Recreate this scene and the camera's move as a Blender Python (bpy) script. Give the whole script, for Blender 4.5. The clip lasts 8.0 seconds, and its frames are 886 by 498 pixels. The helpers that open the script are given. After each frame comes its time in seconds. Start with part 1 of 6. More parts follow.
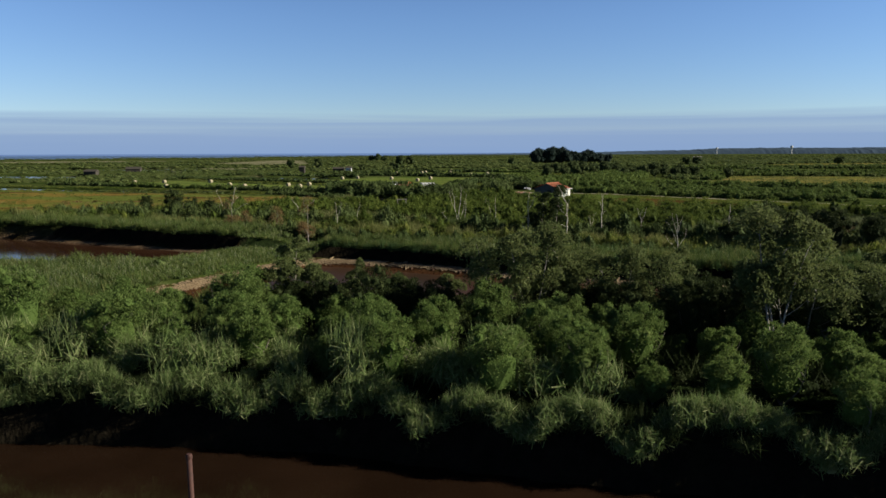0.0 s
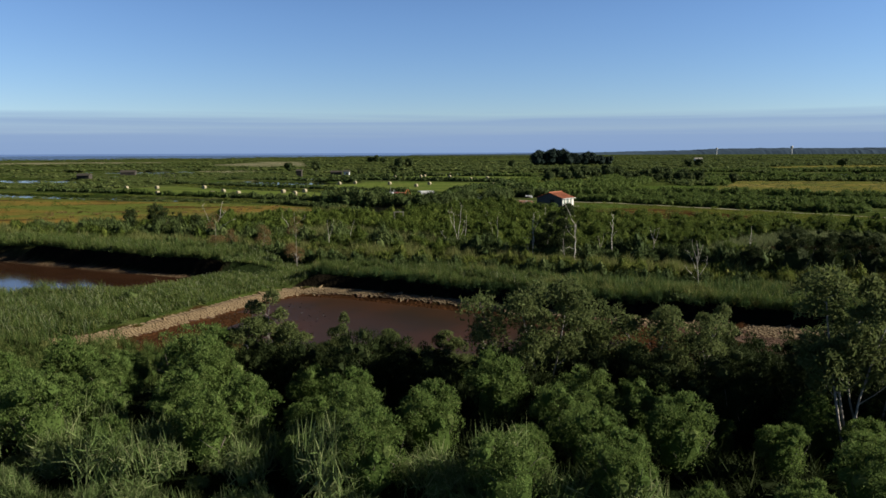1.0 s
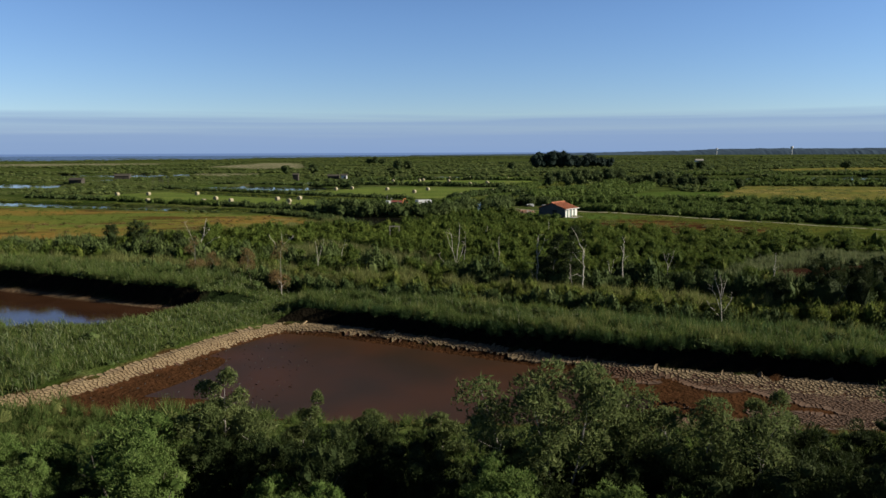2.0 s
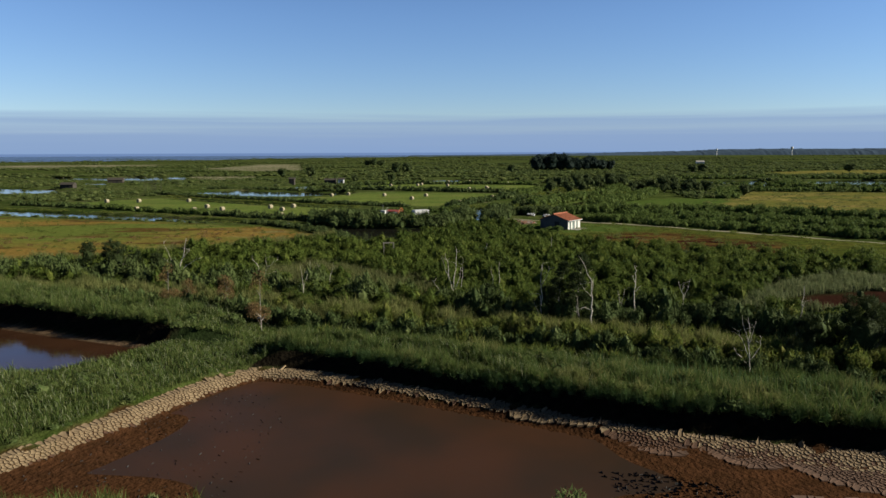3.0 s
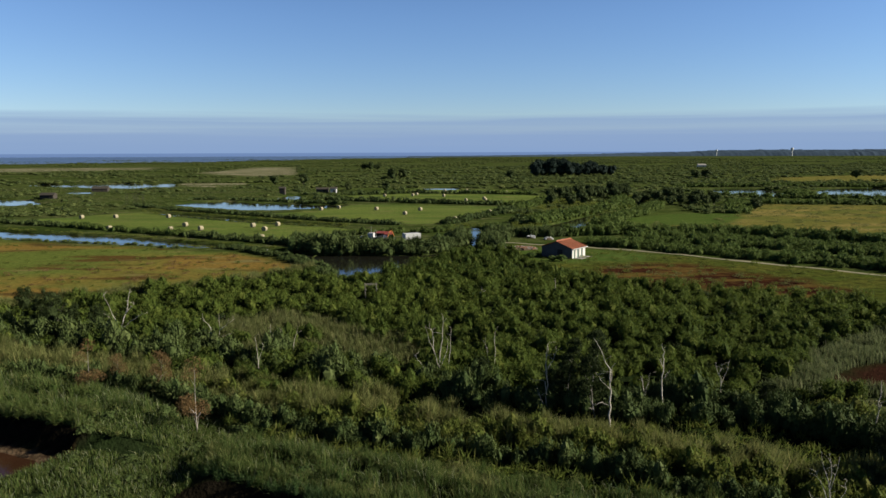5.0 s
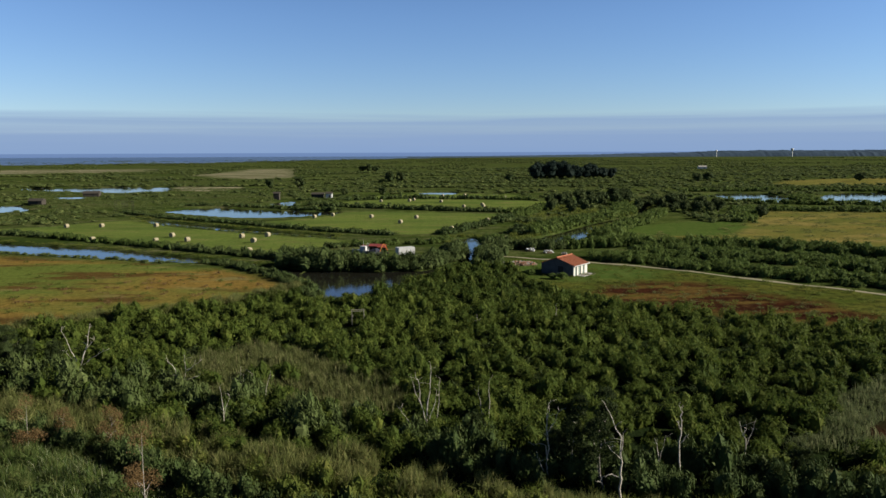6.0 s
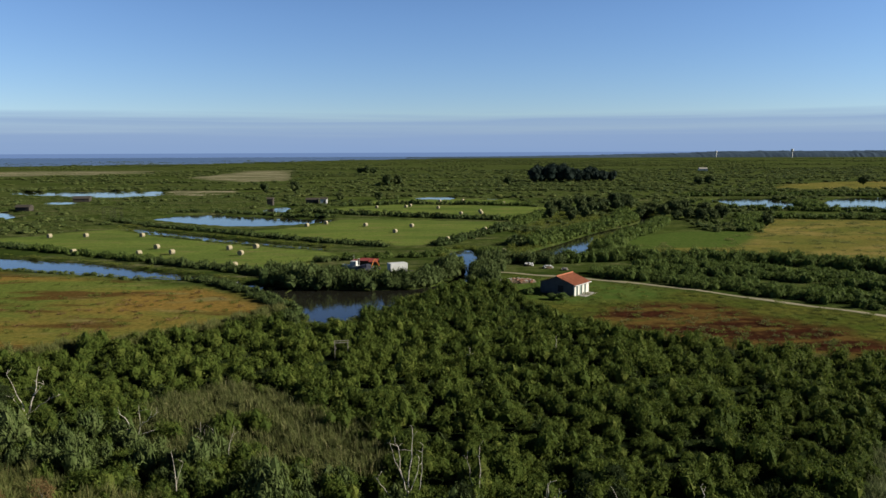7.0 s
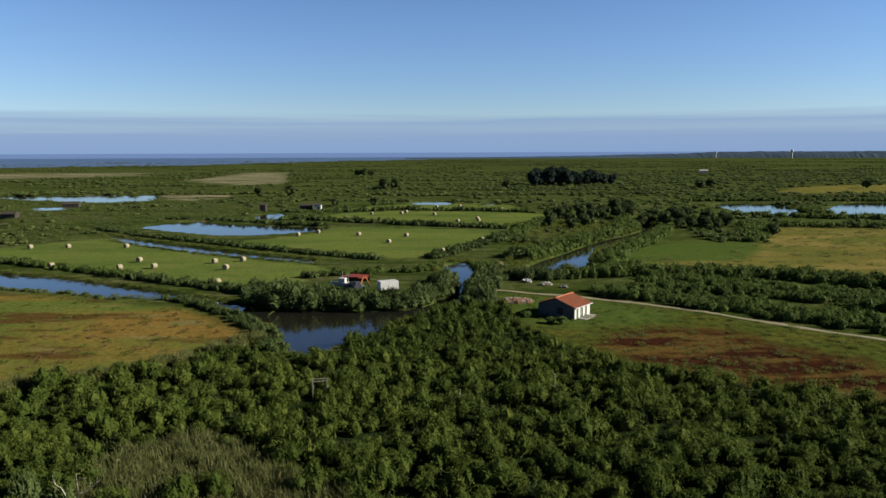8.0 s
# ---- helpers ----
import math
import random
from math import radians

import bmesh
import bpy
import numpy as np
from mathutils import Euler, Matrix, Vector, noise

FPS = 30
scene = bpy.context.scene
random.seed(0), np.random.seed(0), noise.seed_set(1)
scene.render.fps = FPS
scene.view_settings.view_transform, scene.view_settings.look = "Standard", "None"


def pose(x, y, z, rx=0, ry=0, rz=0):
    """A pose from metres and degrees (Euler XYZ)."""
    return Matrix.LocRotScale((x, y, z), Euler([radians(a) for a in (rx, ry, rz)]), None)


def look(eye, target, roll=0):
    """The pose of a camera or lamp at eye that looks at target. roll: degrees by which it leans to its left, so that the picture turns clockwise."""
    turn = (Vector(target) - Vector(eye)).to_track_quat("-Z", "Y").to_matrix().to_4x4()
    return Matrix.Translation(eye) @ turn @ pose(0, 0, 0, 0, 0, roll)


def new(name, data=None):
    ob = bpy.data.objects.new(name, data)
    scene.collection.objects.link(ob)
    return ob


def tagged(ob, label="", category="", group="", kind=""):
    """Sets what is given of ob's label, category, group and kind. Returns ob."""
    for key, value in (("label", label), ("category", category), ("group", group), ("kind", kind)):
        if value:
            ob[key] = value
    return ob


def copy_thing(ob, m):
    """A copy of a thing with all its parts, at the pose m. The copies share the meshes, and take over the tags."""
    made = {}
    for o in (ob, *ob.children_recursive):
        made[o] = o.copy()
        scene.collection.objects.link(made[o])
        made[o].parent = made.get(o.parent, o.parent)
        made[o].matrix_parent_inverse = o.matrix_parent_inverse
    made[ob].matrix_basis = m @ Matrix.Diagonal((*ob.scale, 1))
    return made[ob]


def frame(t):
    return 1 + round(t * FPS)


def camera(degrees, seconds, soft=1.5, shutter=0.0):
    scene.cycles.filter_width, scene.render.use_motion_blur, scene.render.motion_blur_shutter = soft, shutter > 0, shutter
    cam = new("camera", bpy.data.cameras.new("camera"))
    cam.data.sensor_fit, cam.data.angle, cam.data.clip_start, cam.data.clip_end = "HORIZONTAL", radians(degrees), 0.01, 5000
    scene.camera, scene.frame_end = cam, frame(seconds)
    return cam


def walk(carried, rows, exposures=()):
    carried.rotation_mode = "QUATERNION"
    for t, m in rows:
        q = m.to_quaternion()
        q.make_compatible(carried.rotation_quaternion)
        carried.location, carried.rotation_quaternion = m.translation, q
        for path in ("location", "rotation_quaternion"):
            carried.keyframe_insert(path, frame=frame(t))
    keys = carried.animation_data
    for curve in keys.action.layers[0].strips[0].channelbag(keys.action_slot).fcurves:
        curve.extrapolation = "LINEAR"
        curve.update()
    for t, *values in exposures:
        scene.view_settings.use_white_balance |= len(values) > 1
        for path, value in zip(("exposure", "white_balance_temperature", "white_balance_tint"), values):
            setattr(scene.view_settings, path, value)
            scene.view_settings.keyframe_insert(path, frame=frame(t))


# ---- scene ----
cam = camera(62.0, 8.0)
# seconds, eye x y z, degrees: yaw, pitch, roll
PATH = [
    (0.0, 0.397, 0.556, 11.644, 0.090, -7.459, -0.231),
    (0.5, 0.424, 4.034, 12.656, 0.070, -7.466, -0.231),
    (1.0, 0.496, 7.573, 13.681, 0.050, -7.472, -0.231),
    (1.5, 0.614, 11.173, 14.720, 0.030, -7.478, -0.231),
    (2.0, 0.779, 14.835, 15.772, 0.010, -7.483, -0.231),
    (2.5, 0.989, 18.559, 16.837, -0.010, -7.487, -0.231),
    (3.0, 1.247, 22.344, 17.917, -0.030, -7.490, -0.231),
    (3.5, 1.550, 26.190, 19.009, -0.050, -7.493, -0.231),
    (4.0, 1.900, 30.098, 20.115, -0.070, -7.495, -0.231),
    (4.5, 2.297, 34.068, 21.235, -0.090, -7.496, -0.231),
    (5.0, 2.740, 38.099, 22.368, -0.110, -7.497, -0.231),
    (5.5, 3.230, 42.191, 23.514, -0.131, -7.497, -0.231),
    (6.0, 3.767, 46.345, 24.674, -0.151, -7.496, -0.231),
    (6.5, 4.351, 50.560, 25.847, -0.171, -7.495, -0.231),
    (7.0, 4.983, 54.837, 27.034, -0.191, -7.492, -0.231),
    (7.5, 5.661, 59.175, 28.235, -0.211, -7.490, -0.231),
    (8.0, 6.387, 63.575, 29.448, -0.231, -7.486, -0.231),
]
walk(cam, [(t, pose(x, y, z, 90 + pitch, -roll, yaw)) for t, x, y, z, yaw, pitch, roll in PATH])

# ---- light ----
SUN_AZ, SUN_EL = radians(94), radians(25)      # clockwise from +y, above the horizon
world = bpy.data.worlds.new("sky")
scene.world = world
world.use_nodes = True
wn, wl = world.node_tree.nodes, world.node_tree.links
sky = wn.new("ShaderNodeTexSky")
sky.sky_type = "NISHITA"
sky.sun_disc = False
sky.sun_elevation, sky.sun_rotation = SUN_EL, SUN_AZ
sky.altitude, sky.air_density, sky.dust_density, sky.ozone_density = 0, 1.0, 0.0, 4.0
background = wn["Background"]
background.inputs["Strength"].default_value = 0.050
# a low bank of grey-blue cloud over the sea
way = wn.new("ShaderNodeTexCoord")
split = wn.new("ShaderNodeSeparateXYZ")
wl.new(way.outputs["Generated"], split.inputs[0])
stretch = wn.new("ShaderNodeMapping")
stretch.inputs["Scale"].default_value = (2.0, 2.0, 90.0)
wl.new(way.outputs["Generated"], stretch.inputs["Vector"])
wisps = wn.new("ShaderNodeTexNoise")
wisps.inputs["Scale"].default_value, wisps.inputs["Detail"].default_value = 1.6, 5.0
wl.new(stretch.outputs[0], wisps.inputs["Vector"])
shift = wn.new("ShaderNodeMath")
shift.operation = "MULTIPLY_ADD"
shift.inputs[1].default_value, shift.inputs[2].default_value = 0.016, -0.009
wl.new(wisps.outputs["Fac"], shift.inputs[0])
level = wn.new("ShaderNodeMath")
level.operation = "ADD"
wl.new(split.outputs["Z"], level.inputs[0])
wl.new(shift.outputs[0], level.inputs[1])
bank = wn.new("ShaderNodeValToRGB")
for k, (at, v) in enumerate(((0.0, 1.0), (0.020, 0.93), (0.032, 0.62), (0.0385, 0.80), (0.0420, 0.55), (0.050, 0.0))):
    e = bank.color_ramp.elements[k] if k < 2 else bank.color_ramp.elements.new(at)
    e.position, e.color = at, (v, v, v, 1)
wl.new(level.outputs[0], bank.inputs[0])
veil = wn.new("ShaderNodeMix")
veil.data_type = "RGBA"
veil.inputs["B"].default_value = (2.3, 3.4, 5.5, 1)
wl.new(bank.outputs["Color"], veil.inputs["Factor"])
cool = wn.new("ShaderNodeMix")
cool.data_type, cool.blend_type = "RGBA", "MULTIPLY"
cool.inputs["Factor"].default_value, cool.inputs["B"].default_value = 1.0, (0.84, 0.94, 1.17, 1)
wl.new(sky.outputs[0], cool.inputs["A"])
deepen = wn.new("ShaderNodeValToRGB")      # dims the sky overhead, mostly out of view, to cut fill light
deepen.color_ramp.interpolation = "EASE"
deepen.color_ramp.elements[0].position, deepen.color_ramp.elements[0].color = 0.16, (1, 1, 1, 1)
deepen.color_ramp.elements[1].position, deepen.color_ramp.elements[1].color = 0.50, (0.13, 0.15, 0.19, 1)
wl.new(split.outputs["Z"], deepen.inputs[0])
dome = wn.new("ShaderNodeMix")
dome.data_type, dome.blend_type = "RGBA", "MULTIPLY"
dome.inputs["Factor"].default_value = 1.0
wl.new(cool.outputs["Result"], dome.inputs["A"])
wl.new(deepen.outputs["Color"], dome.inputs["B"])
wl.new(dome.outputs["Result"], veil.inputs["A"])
# the open sea goes on below the skyline
under = wn.new("ShaderNodeMath")
under.operation = "LESS_THAN"
under.inputs[1].default_value = -0.0006
wl.new(split.outputs["Z"], under.inputs[0])
offing = wn.new("ShaderNodeMix")
offing.data_type = "RGBA"
offing.inputs["B"].default_value = (1.5, 2.35, 4.3, 1)
wl.new(under.outputs[0], offing.inputs["Factor"])
wl.new(veil.outputs["Result"], offing.inputs["A"])
wl.new(offing.outputs["Result"], background.inputs["Color"])

sun_lamp = bpy.data.lights.new("sun", "SUN")
sun_lamp.energy, sun_lamp.angle, sun_lamp.color = 5.0, radians(0.6), (1.0, 0.93, 0.78)
sun = new("sun", sun_lamp)
toward = Vector((math.sin(SUN_AZ) * math.cos(SUN_EL), math.cos(SUN_AZ) * math.cos(SUN_EL), math.sin(SUN_EL)))
sun.matrix_world = look((60, 60, 90), Vector((60, 60, 90)) - toward)
scene.view_settings.exposure = 1.12

# ---- materials ----
RNG = np.random.default_rng(7)


def material(name, rough=0.8, metal=0.0, spec=0.4):
    m = bpy.data.materials.new(name)
    m.use_nodes = True
    n, l = m.node_tree.nodes, m.node_tree.links
    b = n["Principled BSDF"]
    b.inputs["Roughness"].default_value = rough
    b.inputs["Metallic"].default_value = metal
    b.inputs["Specular IOR Level"].default_value = spec
    return m, n, l, b


def mixed(n, l, fac, a, b, kind="MIX"):
    """A colour mix; fac, a and b are sockets or values."""
    x = n.new("ShaderNodeMix")
    x.data_type, x.blend_type = "RGBA", kind
    for key, v in (("Factor", fac), ("A", a), ("B", b)):
        if isinstance(v, bpy.types.NodeSocket):
            l.new(v, x.inputs[key])
        else:
            x.inputs[key].default_value = v if key == "Factor" else (*v, 1)
    return x.outputs["Result"]


def clouds(n, l, scale, detail=4.0, low=0.35, high=0.65, stretch3=(1, 1, 1)):
    """A contrasty noise in metres of the world, 0 to 1."""
    g = n.new("ShaderNodeNewGeometry")
    mp = n.new("ShaderNodeMapping")
    mp.inputs["Scale"].default_value = stretch3
    l.new(g.outputs["Position"], mp.inputs["Vector"])
    t = n.new("ShaderNodeTexNoise")
    t.inputs["Scale"].default_value, t.inputs["Detail"].default_value = scale, detail
    l.new(mp.outputs[0], t.inputs["Vector"])
    r = n.new("ShaderNodeMapRange")
    r.inputs["From Min"].default_value, r.inputs["From Max"].default_value = low, high
    l.new(t.outputs["Fac"], r.inputs["Value"])
    return r.outputs[0]


def bumped(n, l, b, height, strength=0.4, distance=0.05):
    u = n.new("ShaderNodeBump")
    u.inputs["Strength"].default_value, u.inputs["Distance"].default_value = strength, distance
    l.new(height, u.inputs["Height"])
    l.new(u.outputs[0], b.inputs["Normal"])


def plain(name, colour, other=None, rough=0.8, metal=0.0, scale=3.0, spec=0.4, bump=0.2):
    """A surface with worn patches of a second colour and a fine grain."""
    m, n, l, b = material(name, rough, metal, spec)
    other = other or tuple(c * 0.6 for c in colour)
    c = mixed(n, l, clouds(n, l, scale, 5), colour, other)
    fine = clouds(n, l, scale * 11, 3, 0.3, 0.7)
    l.new(mixed(n, l, 0.25, c, mixed(n, l, fine, colour, other)), b.inputs["Base Color"])
    bumped(n, l, b, fine, bump, 0.02)
    return m


def leafy(name, dark, light, odd, glow=0.22, rough=0.75):
    """Foliage: tint runs from plant to plant, the island's random from leaf to leaf."""
    m, n, l, b = material(name, rough, 0, 0.06)
    tint = n.new("ShaderNodeAttribute")
    tint.attribute_name = "tint"
    g = n.new("ShaderNodeNewGeometry")
    info = n.new("ShaderNodeObjectInfo")
    add = n.new("ShaderNodeMath")
    add.operation = "MULTIPLY_ADD"
    add.inputs[1].default_value = 0.35
    l.new(info.outputs["Random"], add.inputs[0])
    l.new(tint.outputs["Fac"], add.inputs[2])
    frac = n.new("ShaderNodeMath")
    frac.operation = "FRACT"
    l.new(add.outputs[0], frac.inputs[0])
    base = mixed(n, l, frac.outputs[0], dark, light)
    pick = n.new("ShaderNodeMath")
    pick.operation = "POWER"
    pick.inputs[1].default_value = 4.0
    l.new(g.outputs["Random Per Island"], pick.inputs[0])
    c = mixed(n, l, pick.outputs[0], base, odd)
    l.new(c, b.inputs["Base Color"])
    if glow:
        t = n.new("ShaderNodeBsdfTranslucent")
        l.new(c, t.inputs["Color"])
        s = n.new("ShaderNodeMixShader")
        s.inputs[0].default_value = glow
        l.new(b.outputs[0], s.inputs[1])
        l.new(t.outputs[0], s.inputs[2])
        l.new(s.outputs[0], n["Material Output"].inputs["Surface"])
    return m


def ground_material():
    """Rough marsh grass, with mown hay, dry grass, bare earth, mud and painted shade where the sheet's attributes say
    so.
    """
    m, n, l, b = material("marsh_ground", 0.95, 0, 0.0)

    def attr(name):
        a = n.new("ShaderNodeAttribute")
        a.attribute_name = name
        return a.outputs["Fac"]
    big, mid, fine = clouds(n, l, 0.035, 5), clouds(n, l, 0.35, 5), clouds(n, l, 3.5, 4, 0.3, 0.7)
    rough = mixed(n, l, big, (0.062, 0.087, 0.021), (0.094, 0.116, 0.031))
    rough = mixed(n, l, clouds(n, l, 0.02, 6, 0.4, 0.6, (0.5, 2.0, 1)), rough, (0.085, 0.092, 0.037))
    rough = mixed(n, l, clouds(n, l, 0.03, 7, 0.50, 0.60, (0.35, 2.4, 1)), rough, (0.028, 0.045, 0.011))
    rough = mixed(n, l, clouds(n, l, 0.07, 6, 0.50, 0.62, (0.4, 2.6, 1)), rough, (0.034, 0.047, 0.016))
    rough = mixed(n, l, clouds(n, l, 0.045, 7, 0.56, 0.64, (0.3, 3.0, 1)), rough, (0.122, 0.117, 0.059))
    rough = mixed(n, l, mid, rough, (0.035, 0.052, 0.011))
    mown = mixed(n, l, mid, (0.093, 0.133, 0.028), (0.115, 0.146, 0.035))
    mown = mixed(n, l, clouds(n, l, 0.12, 5, 0.5, 0.72, (0.6, 3, 1)), mown, (0.147, 0.133, 0.053))
    mown = mixed(n, l, clouds(n, l, 0.03, 4, 0.45, 0.65, (0.7, 2, 1)), mown, (0.074, 0.109, 0.026))
    dry = mixed(n, l, clouds(n, l, 0.05, 7, 0.38, 0.62, (0.6, 1.8, 1)), (0.160, 0.136, 0.037), (0.088, 0.108, 0.026))
    dry = mixed(n, l, clouds(n, l, 0.06, 6, 0.52, 0.66, (0.6, 1.5, 1)), dry, (0.225, 0.178, 0.062))
    dry = mixed(n, l, clouds(n, l, 0.8, 5), dry, mixed(n, l, 0.5, dry, (0.129, 0.105, 0.028)))
    moor = mixed(n, l, clouds(n, l, 0.09, 7, 0.40, 0.60, (0.7, 1.4, 1)), (0.056, 0.074, 0.014), (0.088, 0.090, 0.019))
    moor = mixed(n, l, clouds(n, l, 0.5, 6, 0.45, 0.65), moor, (0.034, 0.040, 0.011))
    red = mixed(n, l, mid, (0.046, 0.017, 0.009), (0.018, 0.009, 0.006))
    red = mixed(n, l, clouds(n, l, 0.35, 5, 0.54, 0.66), red, (0.066, 0.034, 0.014))
    red = mixed(n, l, clouds(n, l, 1.1, 4, 0.66, 0.72), red, (0.150, 0.122, 0.066))
    sand = mixed(n, l, mid, (0.328, 0.289, 0.211), (0.211, 0.179, 0.117))
    mud = mixed(n, l, mid, (0.058, 0.026, 0.012), (0.042, 0.020, 0.010))
    c = rough
    rust = mixed(n, l, clouds(n, l, 0.024, 7, 0.44, 0.56, (0.7, 1.5, 1)), (0.103, 0.129, 0.028), (0.188, 0.122, 0.032))
    rust = mixed(n, l, clouds(n, l, 0.07, 8, 0.54, 0.62, (0.5, 1.8, 1)), rust, (0.083, 0.050, 0.017))
    rust = mixed(n, l, clouds(n, l, 0.10, 7, 0.60, 0.70, (0.6, 1.6, 1)), rust, (0.169, 0.142, 0.054))
    rust = mixed(n, l, clouds(n, l, 0.9, 6, 0.45, 0.75), rust, mixed(n, l, 0.45, rust, (0.040, 0.046, 0.012)))
    gate = n.new("ShaderNodeMath")
    gate.operation = "MULTIPLY"
    l.new(attr("red"), gate.inputs[0])
    l.new(clouds(n, l, 0.09, 8, 0.41, 0.49, (0.6, 1.6, 1)), gate.inputs[1])
    rim = n.new("ShaderNodeMath")
    rim.operation = "MULTIPLY"
    l.new(attr("red"), rim.inputs[0])
    l.new(clouds(n, l, 0.09, 8, 0.30, 0.40, (0.6, 1.6, 1)), rim.inputs[1])
    patchy = n.new("ShaderNodeMath")
    patchy.operation = "MULTIPLY"
    l.new(attr("sand"), patchy.inputs[0])
    l.new(clouds(n, l, 0.05, 7, 0.46, 0.56, (0.22, 3.2, 1)), patchy.inputs[1])
    # bank and under: near-black paint for shade on banks and below plants
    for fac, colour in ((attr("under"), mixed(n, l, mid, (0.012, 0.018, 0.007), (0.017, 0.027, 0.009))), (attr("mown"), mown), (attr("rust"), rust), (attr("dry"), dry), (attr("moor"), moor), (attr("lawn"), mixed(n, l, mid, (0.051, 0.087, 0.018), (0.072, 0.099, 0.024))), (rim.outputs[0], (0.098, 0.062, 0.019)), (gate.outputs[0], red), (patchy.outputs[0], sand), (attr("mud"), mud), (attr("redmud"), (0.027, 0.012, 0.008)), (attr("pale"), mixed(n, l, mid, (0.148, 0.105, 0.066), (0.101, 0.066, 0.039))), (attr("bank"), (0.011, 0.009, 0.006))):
        c = mixed(n, l, fac, c, colour)
    tufts = clouds(n, l, 1.3, 5, 0.38, 0.60)
    c = mixed(n, l, 0.5, c, mixed(n, l, tufts, (0.45, 0.50, 0.45), (1.0, 1.0, 1.0)), "MULTIPLY")
    c = mixed(n, l, 0.35, c, mixed(n, l, fine, (0.35, 0.35, 0.35), (1.0, 1.0, 1.0)), "MULTIPLY")
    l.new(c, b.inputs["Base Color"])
    bumped(n, l, b, fine, 0.6, 0.12)
    return m


def water_material(name, deep, rough, wave, ripple, spec=0.5, other=None, patch=0.25, streak=(1, 1, 1)):
    m, n, l, b = material(name, rough, 0, spec)
    b.inputs["IOR"].default_value = 1.33
    l.new(mixed(n, l, clouds(n, l, patch, 5, 0.35, 0.65, streak), deep, other or tuple(c * 0.7 for c in deep)), b.inputs["Base Color"])
    bumped(n, l, b, clouds(n, l, ripple, 3, 0.2, 0.8), wave, 0.02)
    return m


M_GROUND = ground_material()
M_WATER = water_material("creek_water", (0.012, 0.012, 0.009), 0.05, 0.32, 1.5)
M_SEA = water_material("sea_water", (0.010, 0.028, 0.088), 0.35, 0.6, 0.05, 0.2, (0.070, 0.095, 0.150), 0.004, (0.25, 2.5, 1))
M_RIVER = water_material("silty_water", (0.013, 0.007, 0.004), 0.06, 0.12, 1.2)
M_MUDWATER = water_material("shallow_mud_water", (0.023, 0.015, 0.010), 0.42, 0.08, 0.9, 0.08, (0.038, 0.018, 0.010), 0.12)
M_POOLWATER = water_material("brown_pond_water", (0.036, 0.017, 0.009), 0.08, 0.08, 0.9)
M_CRACKED = plain("dried_mud", (0.177, 0.128, 0.071), (0.121, 0.082, 0.043), 0.95, scale=1.0)
M_REDCRUST = plain("damp_red_mud", (0.069, 0.032, 0.014), (0.047, 0.022, 0.010), 0.9, scale=0.8)
M_PALETIMBER = plain("bleached_timber", (0.215, 0.197, 0.159), (0.140, 0.126, 0.098), 0.9, scale=3.0)
M_GRAVEL = plain("gravel", (0.192, 0.162, 0.108), (0.120, 0.114, 0.054), 0.95, scale=0.8)
M_BUSH = leafy("bush_leaves", (0.021, 0.040, 0.008), (0.074, 0.102, 0.018), (0.101, 0.119, 0.024), 0.42)
M_BANKBUSH = leafy("willow_leaves", (0.045, 0.083, 0.018), (0.099, 0.145, 0.039), (0.140, 0.175, 0.057), 0.45)
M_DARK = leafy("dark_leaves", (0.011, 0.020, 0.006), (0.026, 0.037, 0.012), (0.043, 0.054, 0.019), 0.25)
M_BIRCH = leafy("birch_leaves", (0.058, 0.082, 0.027), (0.089, 0.109, 0.038), (0.114, 0.126, 0.051), 0.45)
M_RUST = leafy("withered_leaves", (0.086, 0.053, 0.022), (0.117, 0.074, 0.031), (0.156, 0.109, 0.051))
M_REED = leafy("reed_blades", (0.069, 0.117, 0.035), (0.138, 0.183, 0.063), (0.261, 0.275, 0.136), 0.45)
M_PALEREED = leafy("pale_reed_blades", (0.061, 0.082, 0.032), (0.098, 0.116, 0.049), (0.175, 0.181, 0.094), 0.40)
M_DRYREED = leafy("dry_reed_blades", (0.067, 0.083, 0.026), (0.100, 0.114, 0.037), (0.183, 0.169, 0.081), 0.40)
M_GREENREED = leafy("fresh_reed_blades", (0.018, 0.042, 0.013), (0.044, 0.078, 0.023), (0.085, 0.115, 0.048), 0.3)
M_SEDGE = leafy("sedge_blades", (0.078, 0.095, 0.028), (0.121, 0.135, 0.043), (0.206, 0.188, 0.077), 0.42)
M_OLIVE = leafy("olive_leaves", (0.057, 0.084, 0.017), (0.114, 0.134, 0.027), (0.143, 0.145, 0.037), 0.45)
M_GRASS = leafy("rough_grass", (0.024, 0.047, 0.012), (0.084, 0.120, 0.030), (0.149, 0.156, 0.055), 0.45)
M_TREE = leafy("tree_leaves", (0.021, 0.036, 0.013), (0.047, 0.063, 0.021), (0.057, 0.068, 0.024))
M_SEEDHEAD = leafy("seed_heads", (0.135, 0.162, 0.085), (0.180, 0.204, 0.112), (0.261, 0.266, 0.162), 0.45)
M_FAR = leafy("far_foliage", (0.039, 0.067, 0.015), (0.082, 0.115, 0.028), (0.095, 0.121, 0.032), 0.38)
M_MARSH = leafy("marsh_scrub_leaves", (0.038, 0.061, 0.020), (0.093, 0.117, 0.034), (0.122, 0.138, 0.045), 0.40)
M_HEDGE = leafy("hedge_leaves", (0.022, 0.040, 0.011), (0.055, 0.074, 0.023), (0.071, 0.088, 0.030), 0.15)
M_PINE = leafy("pine_foliage", (0.009, 0.016, 0.013), (0.013, 0.023, 0.018), (0.017, 0.030, 0.022), 0.1)
